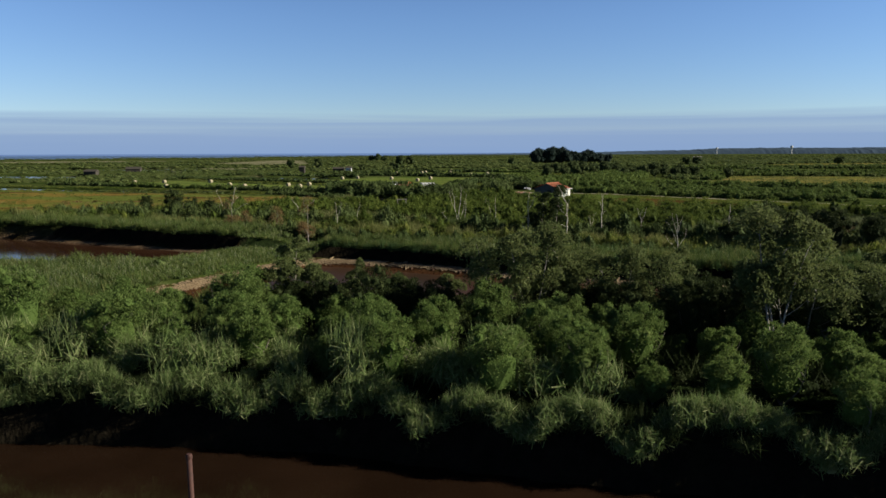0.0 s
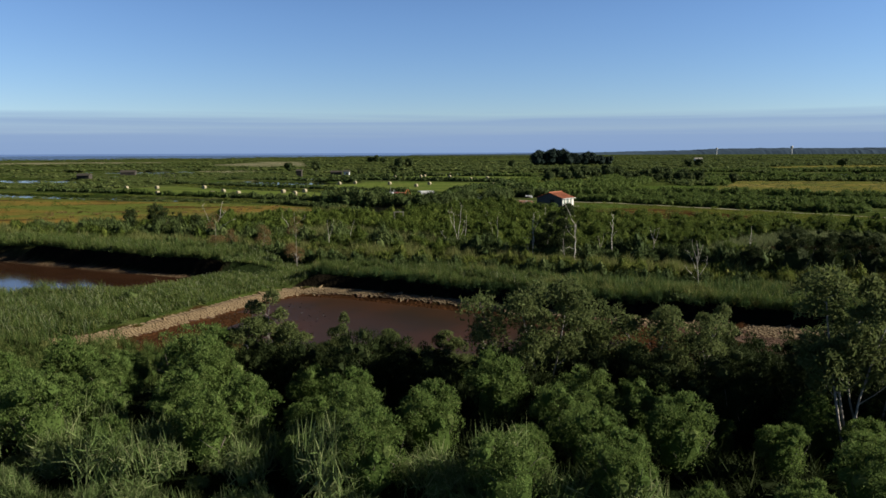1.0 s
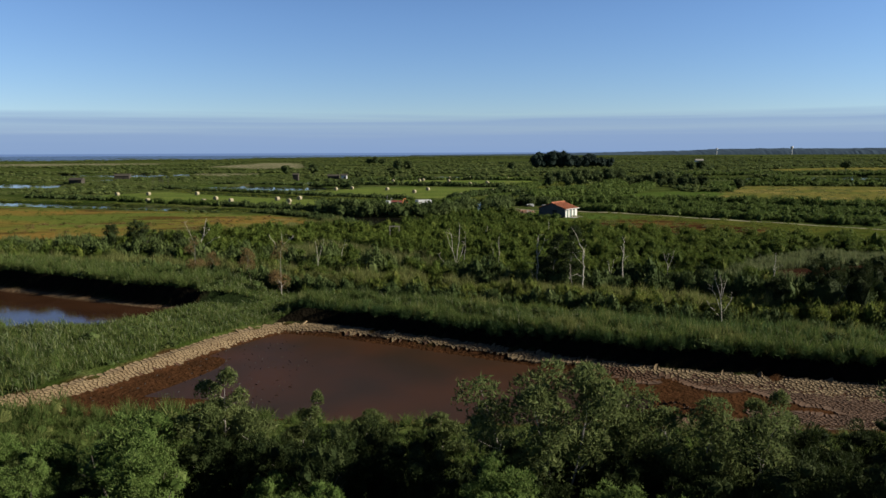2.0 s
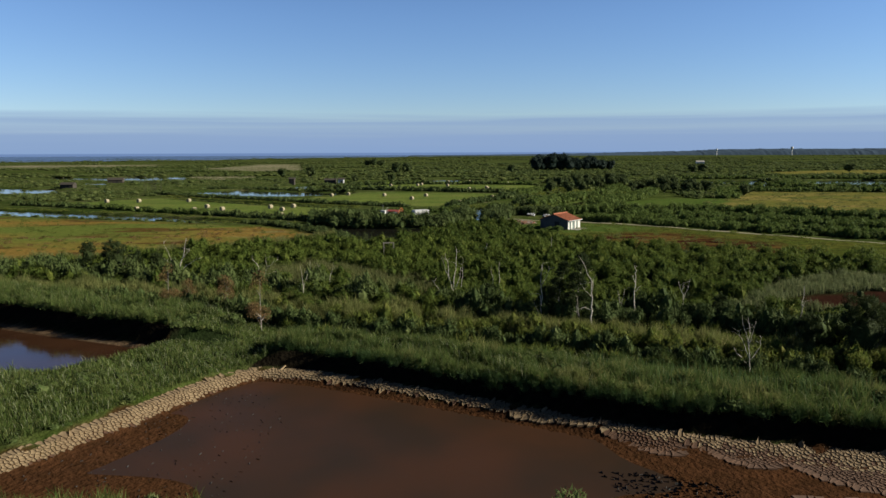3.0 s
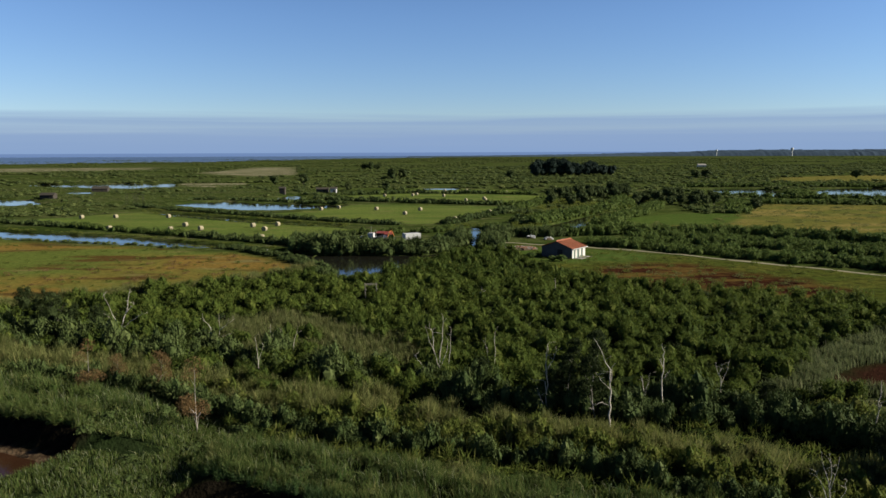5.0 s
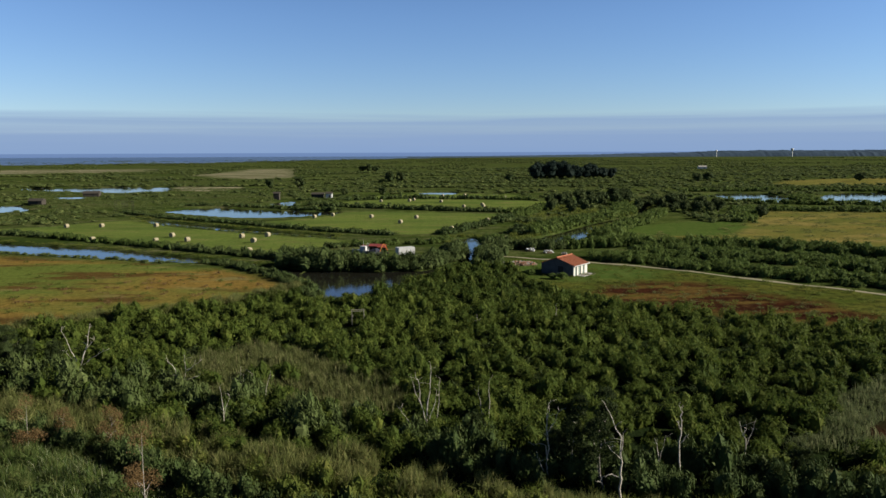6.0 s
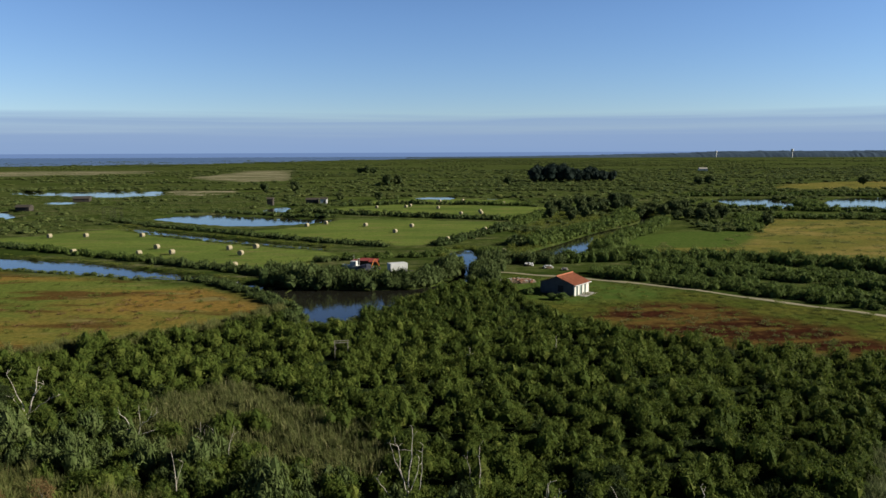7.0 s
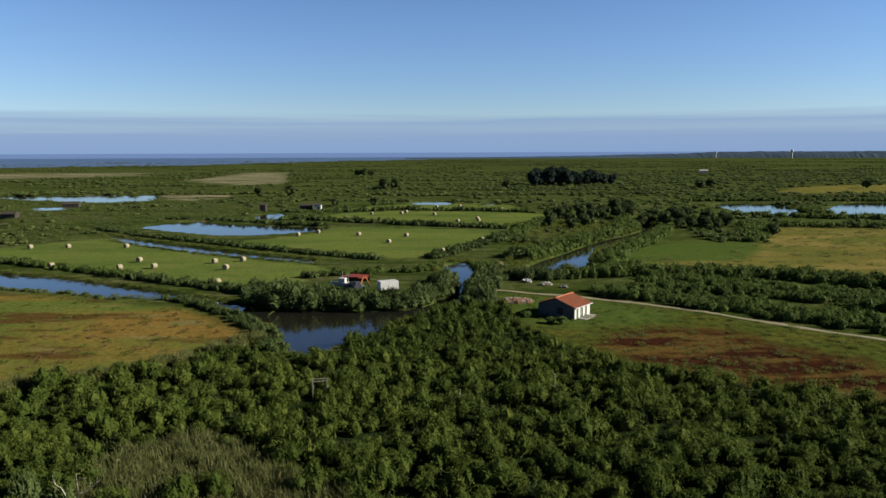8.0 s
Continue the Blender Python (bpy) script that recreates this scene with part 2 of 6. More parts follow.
# blue distance haze is painted into the far woods' leaf colour
M_WOODS = leafy("hazy_woodland_foliage", (0.034, 0.057, 0.087), (0.045, 0.072, 0.105), (0.042, 0.065, 0.094), 0.1)
M_BARK = plain("grey_bark", (0.132, 0.114, 0.090), (0.066, 0.057, 0.048), 0.9, scale=4)
M_PALEBARK = plain("pale_birch_bark", (0.276, 0.252, 0.222), (0.132, 0.114, 0.096), 0.85, scale=5)
M_DEAD = plain("bleached_wood", (0.406, 0.374, 0.320), (0.203, 0.179, 0.148), 0.85, scale=5)
M_HAY = plain("hay", (0.253, 0.223, 0.148), (0.192, 0.161, 0.098), 0.95, scale=2.5, bump=0.6)
M_RENDER = plain("lime_render", (0.478, 0.464, 0.424), (0.384, 0.371, 0.332), 0.9, scale=1.2)
# lime render with the shade of the gables painted in
M_RENDER_SHADE = plain("lime_render_shade", (0.065, 0.067, 0.069), (0.049, 0.050, 0.051), 0.95, scale=1.2)
M_TILE = plain("clay_tile", (0.300, 0.093, 0.042), (0.216, 0.072, 0.036), 0.85, scale=2.0)
M_SHUTTER = plain("green_grey_paint", (0.180, 0.229, 0.204), (0.120, 0.156, 0.138), 0.6, scale=2.0)
M_VOID = plain("dark_interior", (0.018, 0.018, 0.018), None, 0.9)
M_CONCRETE = plain("concrete", (0.252, 0.240, 0.216), (0.180, 0.168, 0.151), 0.9, scale=1.5)
M_WHITE = plain("white_paint", (0.438, 0.444, 0.438), (0.348, 0.348, 0.337), 0.5, scale=0.9)
M_RED = plain("red_paint", (0.180, 0.030, 0.021), (0.120, 0.024, 0.018), 0.6, scale=1.2)
M_ORANGE = plain("orange_paint", (0.432, 0.132, 0.018), (0.300, 0.090, 0.018), 0.5, scale=1.5)
M_NAVY = plain("dark_blue_tarpaulin", (0.012, 0.015, 0.030), (0.018, 0.021, 0.036), 0.6, scale=1.2)
M_RUSTIRON = plain("rusty_iron", (0.046, 0.014, 0.008), (0.027, 0.010, 0.007), 0.8, scale=6.0)
M_STEEL = plain("dark_steel", (0.048, 0.048, 0.048), (0.072, 0.048, 0.036), 0.5, 0.6)
M_TIMBER = plain("weathered_timber", (0.037, 0.030, 0.021), (0.023, 0.020, 0.016), 0.9, scale=3.0)
M_BRICK = plain("brick_rubble", (0.240, 0.114, 0.066), (0.180, 0.096, 0.060), 0.9, scale=2.0)
M_EARTH = plain("bare_earth", (0.086, 0.061, 0.037), (0.059, 0.043, 0.026), 0.95, scale=1.0)

# ---- mesh helpers ----


def mesh_of(name, verts, faces, mat, tint=None, smooth=False):
    me = bpy.data.meshes.new(name)
    verts = np.asarray(verts, dtype=np.float32).reshape(-1, 3)
    if isinstance(faces, np.ndarray):
        k = faces.shape[1]
        me.vertices.add(len(verts))
        me.vertices.foreach_set("co", verts.ravel())
        me.loops.add(faces.size)
        me.loops.foreach_set("vertex_index", faces.astype(np.int32).ravel())
        me.polygons.add(len(faces))
        me.polygons.foreach_set("loop_start", np.arange(0, faces.size, k, dtype=np.int32))
        me.update(calc_edges=True)
    else:
        me.from_pydata([tuple(v) for v in verts], [], faces)
    if tint is not None:
        a = me.attributes.new("tint", "FLOAT", "POINT")
        a.data.foreach_set("value", np.asarray(tint, dtype=np.float32))
    me.materials.append(mat)
    me.polygons.foreach_set("use_smooth", [smooth] * len(me.polygons))
    me.validate()
    return me


def bm_mesh(name, bm, mat, smooth=False):
    me = bpy.data.meshes.new(name)
    bm.normal_update()
    bm.to_mesh(me)
    bm.free()
    me.materials.append(mat)
    me.polygons.foreach_set("use_smooth", [smooth] * len(me.polygons))
    return me


def part(name, data, parent, label="", at=None):
    ob = new(name, data)
    ob.parent = parent
    if at is not None:
        ob.matrix_basis = at
    if label:
        ob["label"] = label
    return ob


def thing(name, m, label, category, group="", kind=""):
    ob = new(name)
    ob.empty_display_size = 0.3
    ob.matrix_basis = m
    return tagged(ob, label, category, group, kind)


def box(bm, cx, cy, cz, sx, sy, sz, bevel=0.0, turn=0.0):
    made = bmesh.ops.create_cube(bm, size=1.0, matrix=pose(cx, cy, cz, 0, 0, turn) @ Matrix.Diagonal((sx, sy, sz, 1)))
    if bevel:
        edges = {e for v in made["verts"] for e in v.link_edges}
        bmesh.ops.bevel(bm, geom=list(edges), offset=bevel, segments=1, affect="EDGES")
    return bm


def boxed(name, mat, *boxes, bevel=0.0):
    bm = bmesh.new()
    for b in boxes:
        box(bm, *b, bevel=bevel)
    return bm_mesh(name, bm, mat)


def tube(points, radii, sides=6):
    """Vertices and quads of a tapered tube along points."""
    points = [Vector(p) for p in points]
    verts, faces = [], []
    for i, p in enumerate(points):
        d = (points[min(i + 1, len(points) - 1)] - points[max(i - 1, 0)]).normalized()
        a = d.orthogonal().normalized()
        c = d.cross(a)
        for k in range(sides):
            t = 2 * math.pi * k / sides
            verts.append(p + (a * math.cos(t) + c * math.sin(t)) * radii[i])
    for i in range(len(points) - 1):
        for k in range(sides):
            q = (k + 1) % sides
            faces.append((i * sides + k, i * sides + q, (i + 1) * sides + q, (i + 1) * sides + k))
    faces.append(tuple(range(sides))[::-1])
    faces.append(tuple(range((len(points) - 1) * sides, len(points) * sides)))
    return verts, faces


def joined(pieces):
    verts, faces = [], []
    for v, f in pieces:
        n = len(verts)
        verts += v
        faces += [tuple(i + n for i in g) for g in f]
    return verts, faces


# ---- plan: water, fields and plant zones, metres ----
def inside(poly, x, y):
    hit = np.zeros(np.shape(x), dtype=bool)
    for (ax, ay), (bx, by) in zip(poly, poly[1:] + poly[:1]):
        cross = ((ay > y) != (by > y)) & (x < (bx - ax) * (y - ay) / ((by - ay) or 1e-9) + ax)
        hit ^= cross
    return hit


def edge_distance(poly, x, y, closed=True):
    """Distance to a polygon's outline, negative inside."""
    d = np.full(np.shape(x), 1e9)
    ring = zip(poly, poly[1:] + (poly[:1] if closed else []))
    for (ax, ay), (bx, by) in ring:
        ux, uy = bx - ax, by - ay
        t = np.clip(((x - ax) * ux + (y - ay) * uy) / (ux * ux + uy * uy + 1e-9), 0, 1)
        d = np.minimum(d, np.hypot(x - ax - t * ux, y - ay - t * uy))
    return np.where(inside(poly, x, y), -d, d) if closed else d


POND = [(-32, 60), (-27.0, 62.5), (-24.3, 66.4), (-22.7, 69.6), (-20.8, 73.7), (-18.7, 77.9), (-16.5, 81.4), (-14.5, 83.1), (-12.2, 82.8), (-7.8, 81.2),
        (1.9, 76.0), (9.7, 71.5), (16.2, 68.0), (22.5, 66.2), (27.6, 64.6), (38, 61), (42, 56), (25, 55), (5, 56.5), (-16, 58.0), (-26, 59.3)]
POND_WEST = [(-75, 114), (-48.9, 102.8), (-40.3, 98.5), (-32.9, 95.0), (-25.6, 91.8), (-27.0, 89.4), (-29.0, 85.8), (-31.8, 82.6), (-46, 79), (-75, 76)]
RIVER = [(-90, 36), (-40, 33), (-19.4, 32), (-9.2, 31.3), (-4.1, 30.6), (-0.7, 29.4), (5, 27.8), (9.1, 26.8), (20, 24.5), (45, 20), (90, 14), (90, -8), (-90, 8)]
CREEKS = {
    "channel_west": [(-170, 276), (-144.2, 262.5), (-103.5, 245.5), (-86.6, 240.1), (-67.8, 228.3), (-51.9, 219.8), (-36.3, 207.6), (-23.9, 203), (-20, 190), (-24.4, 188.4),
                     (-32, 199), (-42.3, 210.5), (-53.2, 213.7), (-62.8, 216), (-72.2, 219.1), (-92.1, 226.1), (-127.2, 239.6), (-170, 256)],
    "pool": [(-27, 202.5), (-18.3, 201.5), (-8, 200), (1.9, 202), (7.6, 212.2), (10.5, 222), (13, 220), (8.6, 203.9), (2.2, 196.6), (-2.5, 190), (-5.7, 182), (-9.5, 176), (-12.1, 170.3),
             (-15.6, 170.9), (-17.8, 175.2), (-20.1, 184.2)],
    "ditch": [(-120.2, 338.1), (-102.6, 321.2), (-77.9, 301.5), (-55, 284.5), (-37.3, 273.1), (-28.2, 267.3), (-28, 261), (-37.3, 265.4), (-52.3, 274.7), (-73.1, 287.6), (-98.2, 308.2)],
    "lake": [(-118, 362), (-112.4, 379.5), (-101, 389.4), (-83.9, 375), (-57.9, 364), (-37.5, 358), (-40.8, 342.6), (-57.5, 331.8), (-71.1, 328.7), (-83.9, 336.6), (-98.9, 347)],
    "small_pond": [(-79.1, 399.4), (-81.4, 424.2), (-72.9, 433.9), (-65, 398.8), (-69.4, 393.3)],
    "far_lake": [(-298, 566), (-288, 592), (-217.1, 600), (-200, 596), (-180, 560), (-182.4, 515), (-214.9, 517), (-262, 545)],
    "far_pond": [(-218, 468), (-215.9, 487), (-199, 473), (-192, 455), (-201.5, 447)],
    "west_pond": [(-250, 425), (-222, 410), (-205, 403), (-186, 387), (-179, 368), (-182, 358), (-195, 360), (-225, 378), (-250, 400)],
    "east_lake": [(152, 463.1), (173.2, 492), (195, 472), (191, 445), (176.7, 413), (160.4, 398), (147, 410), (158, 446.7)],
    "east_lake_far": [(192, 423), (239.6, 488), (263.6, 492), (305, 476), (262, 388), (205.5, 386), (187, 394)],
    "field_pond": [(-17, 489), (-4, 515), (13, 514), (13, 477)],
    "field_pond_far": [(22, 482), (39.6, 497), (41, 476)],
    "river_bend": [(25, 244), (32.6, 262.2), (43.1, 278.7), (51, 294.1), (64.3, 314), (73.1, 326), (82.1, 337.6), (85.5, 353), (88, 381), (99.4, 410), (106, 402), (94, 372), (88, 339.4),
                   (73.4, 312.5), (57, 291.1), (51, 283), (43, 247.5), (37.6, 243)],
    "creek_mouth": [(6, 250.3), (9.5, 261), (14.1, 263), (14.5, 240), (13, 222), (10.5, 222), (9, 238)],
}
FIELD_A = [(-145, 286), (-132, 293.9), (-121.3, 311.2), (-112.7, 317.3), (-76.2, 286.6), (-50.7, 269), (-26, 253.8), (-22.6, 246.3), (-25.3, 226.6), (-30.5, 216.7), (-38, 222.1), (-50, 228.6),
           (-74.8, 244.3), (-94.2, 254.8), (-115.9, 266.7), (-150, 280)]
FIELD_B = [(-61.6, 308.9), (-49.2, 321.7), (-39.6, 336), (-36, 352), (-24.5, 353), (2.2, 348), (29.7, 339), (32.1, 329.3), (17.3, 297), (9.8, 281.1), (3.3, 270.6), (-7.8, 267.6), (-27.5, 283.7),
           (-47.8, 297.9)]
FIELD_C = [(-55.7, 401.4), (-37.9, 425.9), (-16.4, 438.9), (23.5, 429.5), (55.6, 417.6), (59.9, 401.6), (50, 376.9), (41.1, 353.3), (24.4, 354.1), (-2.7, 364.5), (-32.4, 380.8)]
FIELD_D = [(-44.9, 436.8), (-34, 470), (0.2, 490), (44.2, 475), (51.8, 431.5), (12.4, 441), (-20.3, 454.3)]
FIELD_R = [(56, 262), (71, 271.8), (87.1, 276.1), (109.6, 299.5), (132.2, 349.3), (174.1, 339), (219, 333.1), (215, 240), (127.8, 215.9), (104.5, 223.2), (93, 234.6), (89, 240.5), (65.2, 243.7)]
FIELD_R_FAR = [(239, 581.3), (299.1, 665), (399.3, 720), (480, 690), (369.7, 545), (316.2, 568)]
MEADOW = [(19, 216), (26.9, 212), (37.7, 206.8), (50.3, 197.1), (65.6, 185.2), (76.1, 175.9), (100, 152), (86, 138), (71.5, 143.6), (59.7, 148.6), (52.7, 151.9), (44.5, 156.2), (35.1, 161.9),
          (25.2, 172.5), (21.2, 181.4), (19.7, 194)]
MEADOW_RED = [(35.7, 180.3), (43.8, 182.9), (53.6, 181.5), (55.8, 173.6), (64, 164.2), (68, 152), (58.4, 149.7), (52.7, 151.9), (45.7, 158), (35.9, 163.7), (31, 172.4)]
FIELD_E = [(-140, 240), (-122.1, 232.8), (-86.5, 216.8), (-72.9, 213.5), (-55, 206.8), (-45.7, 202.8), (-38.6, 197.6), (-28.2, 186.3), (-23.4, 182.3), (-27.4, 176.9), (-30.9, 168.8), (-33.9, 161.8),
           (-40.9, 158.6), (-49.2, 153.6), (-58.9, 147.5), (-140, 150)]
FIELD_E_DRY = [(-90, 180), (-61, 186), (-55.5, 195.6), (-46.8, 202.8), (-30.2, 186.4), (-25.5, 183.1), (-32.9, 174.6), (-40, 172), (-47.1, 161), (-62, 160), (-90, 165)]
SANDS = ([(-183.6, 546.9), (-187.2, 592.3), (-146, 589.2), (-128.6, 555.1), (-151.3, 522.2)], [(-700, 1037.5), (-660, 1189), (-433.4, 1210), (-391.3, 1032.4), (-504.7, 935)],
         [(-261.6, 864.1), (-285, 1207), (-226.1, 1198.7), (-143.4, 779.8), (-180.7, 746.4)], [(-20.8, 54.2), (-16.1, 53.6), (-13.8, 55.9), (-20.3, 56.6)])
LAWN = [(18, 214), (27, 211), (38, 206), (50, 196), (44, 188), (34, 187), (26, 184), (20, 190)]
TRACK = [(12, 222), (21.5, 217.6), (26.5, 215.3), (32, 212.7), (38.2, 209), (44.9, 204.4), (55.5, 197), (65.8, 185.6), (76.1, 175.9), (95, 157), (130, 125)]
CARPET = [(-80, 122), (-58.9, 144), (-40.9, 156), (-31, 166), (-22, 172), (-17, 167), (-9, 172), (-4, 182), (3, 193), (9, 202), (15, 213), (19, 205), (19, 190), (24, 172), (35, 160), (52, 149.5),
          (72, 141), (110, 125), (110, 98), (52, 100), (30, 102), (10, 103), (-14, 104), (-40, 120)]
REED_MID = [(-19, 138), (-9, 130.5), (-0.5, 122), (1.5, 114), (-6, 111.5), (-16, 116), (-24, 119), (-28.5, 124), (-26, 132)]
REED_RED = [(33, 104.5), (41, 112), (43, 117), (57, 127), (72, 120), (70, 104), (46, 102.4), (38, 102.6)]
RED_POOL = [(40.8, 107.6), (42, 109.4), (45.6, 112.4), (52.2, 115), (64, 117), (66, 106), (54, 103.6), (46, 103.8), (43, 104.6), (41.4, 106)]


def smooth01(a, b, v):
    t = np.clip((v - a) / (b - a), 0, 1)
    return t * t * (3 - 2 * t)


def wobble(x, y, s, k=0.0):
    return np.sin(x * s + 1.3 + k) * np.cos(y * s * 0.83 + k * 2.1) + 0.5 * np.sin(x * s * 2.3 + y * s * 1.7 + k)


def height(x, y):
    """The ground's height: flat marsh, with channels, ponds, low dikes and the shore."""
    z = 0.08 * wobble(x, y, 0.35) + 0.10 * wobble(x, y, 0.07, 2)
    for poly in CREEKS.values():
        d = edge_distance(poly, x, y)
        z = np.where(d < 2.5, z * smooth01(0, 2.5, d) - 1.5 * (1 - smooth01(-1.6, 1.3, d)), z)
    d = edge_distance(RIVER, x, y)
    z = z + 1.25 * (1 - smooth01(6, 16, d)) * (y > 0)
    z = np.where(d < 4, z - 3.2 * (1 - smooth01(-0.7, 0.6, d)), z)
    d = edge_distance(POND_WEST, x, y)
    z = np.where(d < 3, z - 0.45 * (1 - smooth01(-0.4, 0.3, d)) - 0.6 * (1 - smooth01(-2.8, -0.4, d)), z)
    d = edge_distance(POND, x, y)
    wide = np.maximum(smooth01(7, 15, x + 1.5 * wobble(x, y, 0.3, 7)), (1 - smooth01(-17, -9, x)) * (1 - smooth01(68, 77, y)))      # where the bed falls slowly
    slope = -0.25 - 0.46 * smooth01(0.0, 2.0, -d) - 0.13 * ((1 - wide) * smooth01(0.7, 1.7, -d) + wide * smooth01(2.0, 7.0, -d))
    dry = smooth01(13, 19, x) * 0.14
    z = np.where(d < 0, np.where(d < -0.01, slope + dry * smooth01(0.5, 3, -d), z), np.where(d < 1.2, z * smooth01(0, 1.2, d) - 0.25 * (1 - smooth01(0, 1.2, d)), z))
    d1 = edge_distance(POND, x, y)
    behind = smooth01(-15.5, -12.5, x) * (y > 61)
    z = z + 1.05 * behind * smooth01(0.7, 1.4, d1) * (1 - smooth01(7, 10, d1))
    d2 = edge_distance(POND_WEST, x, y)
    z = z + 1.30 * (y > 92) * (1 - smooth01(-23, -17, x)) * smooth01(0.0, 0.8, d2) * (1 - smooth01(7, 10, d2))
    # the coast: nearer in the west
    shore = np.interp(x, [-1500, -950, -600, -350, 60, 640, 4500], [1300, 1680, 1850, 2700, 3400, 3900, 4300])
    return z - 3.0 * smooth01(-40, 60, y - shore)


def smooth_poly(poly, amount=0.25):
    """Rounds the corners of a closed outline by one corner cut."""
    out = []
    for a, b in zip(poly, poly[1:] + poly[:1]):
        for t in (amount, 1 - amount):
            out.append((a[0] + (b[0] - a[0]) * t, a[1] + (b[1] - a[1]) * t))
    return out


for key in CREEKS:
    CREEKS[key] = smooth_poly(CREEKS[key])
POND = smooth_poly(POND)


def grown(poly, d):
    """The outline pushed out by d from its middle line, for a sheet that runs in under its banks."""
    area = sum(a[0] * b[1] - b[0] * a[1] for a, b in zip(poly, poly[1:] + poly[:1]))
    out, n = [], len(poly)
    for k in range(n):
        a, b = Vector(poly[k - 1]), Vector(poly[(k + 1) % n])
        t = (b - a).normalized()
        s = d if area > 0 else -d
        out.append((poly[k][0] + t.y * s, poly[k][1] - t.x * s))
    return out


# ---- ground: one sheet to the horizon ----
def steps(fine, near, far, grow=1.16):
    """Grid lines: fine ones given, then ever wider out to far."""
    lines, step = list(fine), near
    while lines[-1] < far:
        lines.append(lines[-1] + step)
        step *= grow
    step = near
    while lines[0] > -far:
        lines.insert(0, lines[0] - step)
        step *= grow
    return np.array(lines)


def build_ground():
    gx = steps(np.concatenate([np.arange(-150, -54, 2.5), np.arange(-54, -14, 0.5), np.arange(-14, 46, 0.6), np.arange(46, 200, 2.5)]), 3.0, 4600, 1.16)
    gy = np.concatenate([np.arange(24, 60, 0.8), np.arange(60.2, 92, 0.6), np.arange(92.2, 106, 0.5), np.arange(106, 300, 2.2), np.arange(300, 620, 4.0)])
    gy = steps(gy, 4.0, 4700, 1.10)
    x, y = np.meshgrid(gx, gy)
    z = height(x, y)
    nx, ny = len(gx), len(gy)
    i = np.arange(nx * ny).reshape(ny, nx)
    faces = np.stack([i[:-1, :-1], i[:-1, 1:], i[1:, 1:], i[1:, :-1]], -1).reshape(-1, 4)
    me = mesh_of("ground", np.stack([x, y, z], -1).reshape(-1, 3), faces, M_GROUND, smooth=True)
    ragged = 0.8 * wobble(x, y, 0.6, 4)

    def fill(name, polys, soft=1.2):
        v = np.zeros(x.shape)
        for p in polys:
            v = np.maximum(v, 1 - smooth01(-soft, soft, edge_distance(p, x, y) + ragged))
        a = me.attributes.new(name, "FLOAT", "POINT")
        a.data.foreach_set("value", v.astype(np.float32).ravel())
    fill("mown", [FIELD_A, FIELD_B, FIELD_C, FIELD_D])
    fill("rust", [FIELD_E, FIELD_E_DRY], 3.0)
    fill("dry", [FIELD_R, FIELD_R_FAR], 2.5)
    fill("moor", [MEADOW], 2.0)
    fill("lawn", [LAWN, [(56, 257), (62, 287), (80, 300), (112, 309), (104, 285), (90, 262)]], 2.5)
    fill("red", [grown(MEADOW_RED, 1.0)], 3.0)
    fill("redmud", [RED_POOL], 0.8)
    fill("sand", SANDS, 1.5)
    mud = [POND, POND_WEST, RIVER]
    fill("mud", mud, 0.5)
    # shade painted near-black over the river's bank face
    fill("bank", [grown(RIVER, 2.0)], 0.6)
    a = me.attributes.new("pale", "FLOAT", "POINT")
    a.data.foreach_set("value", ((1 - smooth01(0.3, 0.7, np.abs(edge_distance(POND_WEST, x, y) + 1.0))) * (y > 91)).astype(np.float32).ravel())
    # shade painted near-black on the bare faces of the dikes
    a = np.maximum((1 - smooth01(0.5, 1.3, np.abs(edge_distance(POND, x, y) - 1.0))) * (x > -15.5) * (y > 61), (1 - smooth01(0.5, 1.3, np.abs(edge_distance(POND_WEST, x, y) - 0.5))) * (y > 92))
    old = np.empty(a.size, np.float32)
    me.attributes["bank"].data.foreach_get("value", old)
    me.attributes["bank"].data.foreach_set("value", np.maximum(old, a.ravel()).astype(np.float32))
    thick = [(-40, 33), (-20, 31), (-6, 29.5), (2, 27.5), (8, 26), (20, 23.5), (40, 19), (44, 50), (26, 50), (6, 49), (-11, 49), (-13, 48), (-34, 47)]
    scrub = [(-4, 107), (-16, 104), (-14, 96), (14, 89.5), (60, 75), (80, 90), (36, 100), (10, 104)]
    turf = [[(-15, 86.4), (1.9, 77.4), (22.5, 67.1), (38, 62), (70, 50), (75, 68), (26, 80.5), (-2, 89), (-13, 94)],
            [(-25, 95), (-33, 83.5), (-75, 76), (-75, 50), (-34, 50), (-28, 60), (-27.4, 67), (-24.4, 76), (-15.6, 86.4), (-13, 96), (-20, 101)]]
    # ground darkened below shrubs and dike grass, painting the shade in their gaps
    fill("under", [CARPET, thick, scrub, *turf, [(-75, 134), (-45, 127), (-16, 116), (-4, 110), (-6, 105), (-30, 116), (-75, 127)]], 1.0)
    return tagged(new("ground", me), "flat green marshland with fields, dikes and channels", "ground", kind="structure")


build_ground()


def sheet(name, poly, z, mat, label):
    me = mesh_of(name, [(px, py, z) for px, py in poly], [tuple(range(len(poly)))], mat)
    return tagged(new(name, me), label, "water", kind="structure")


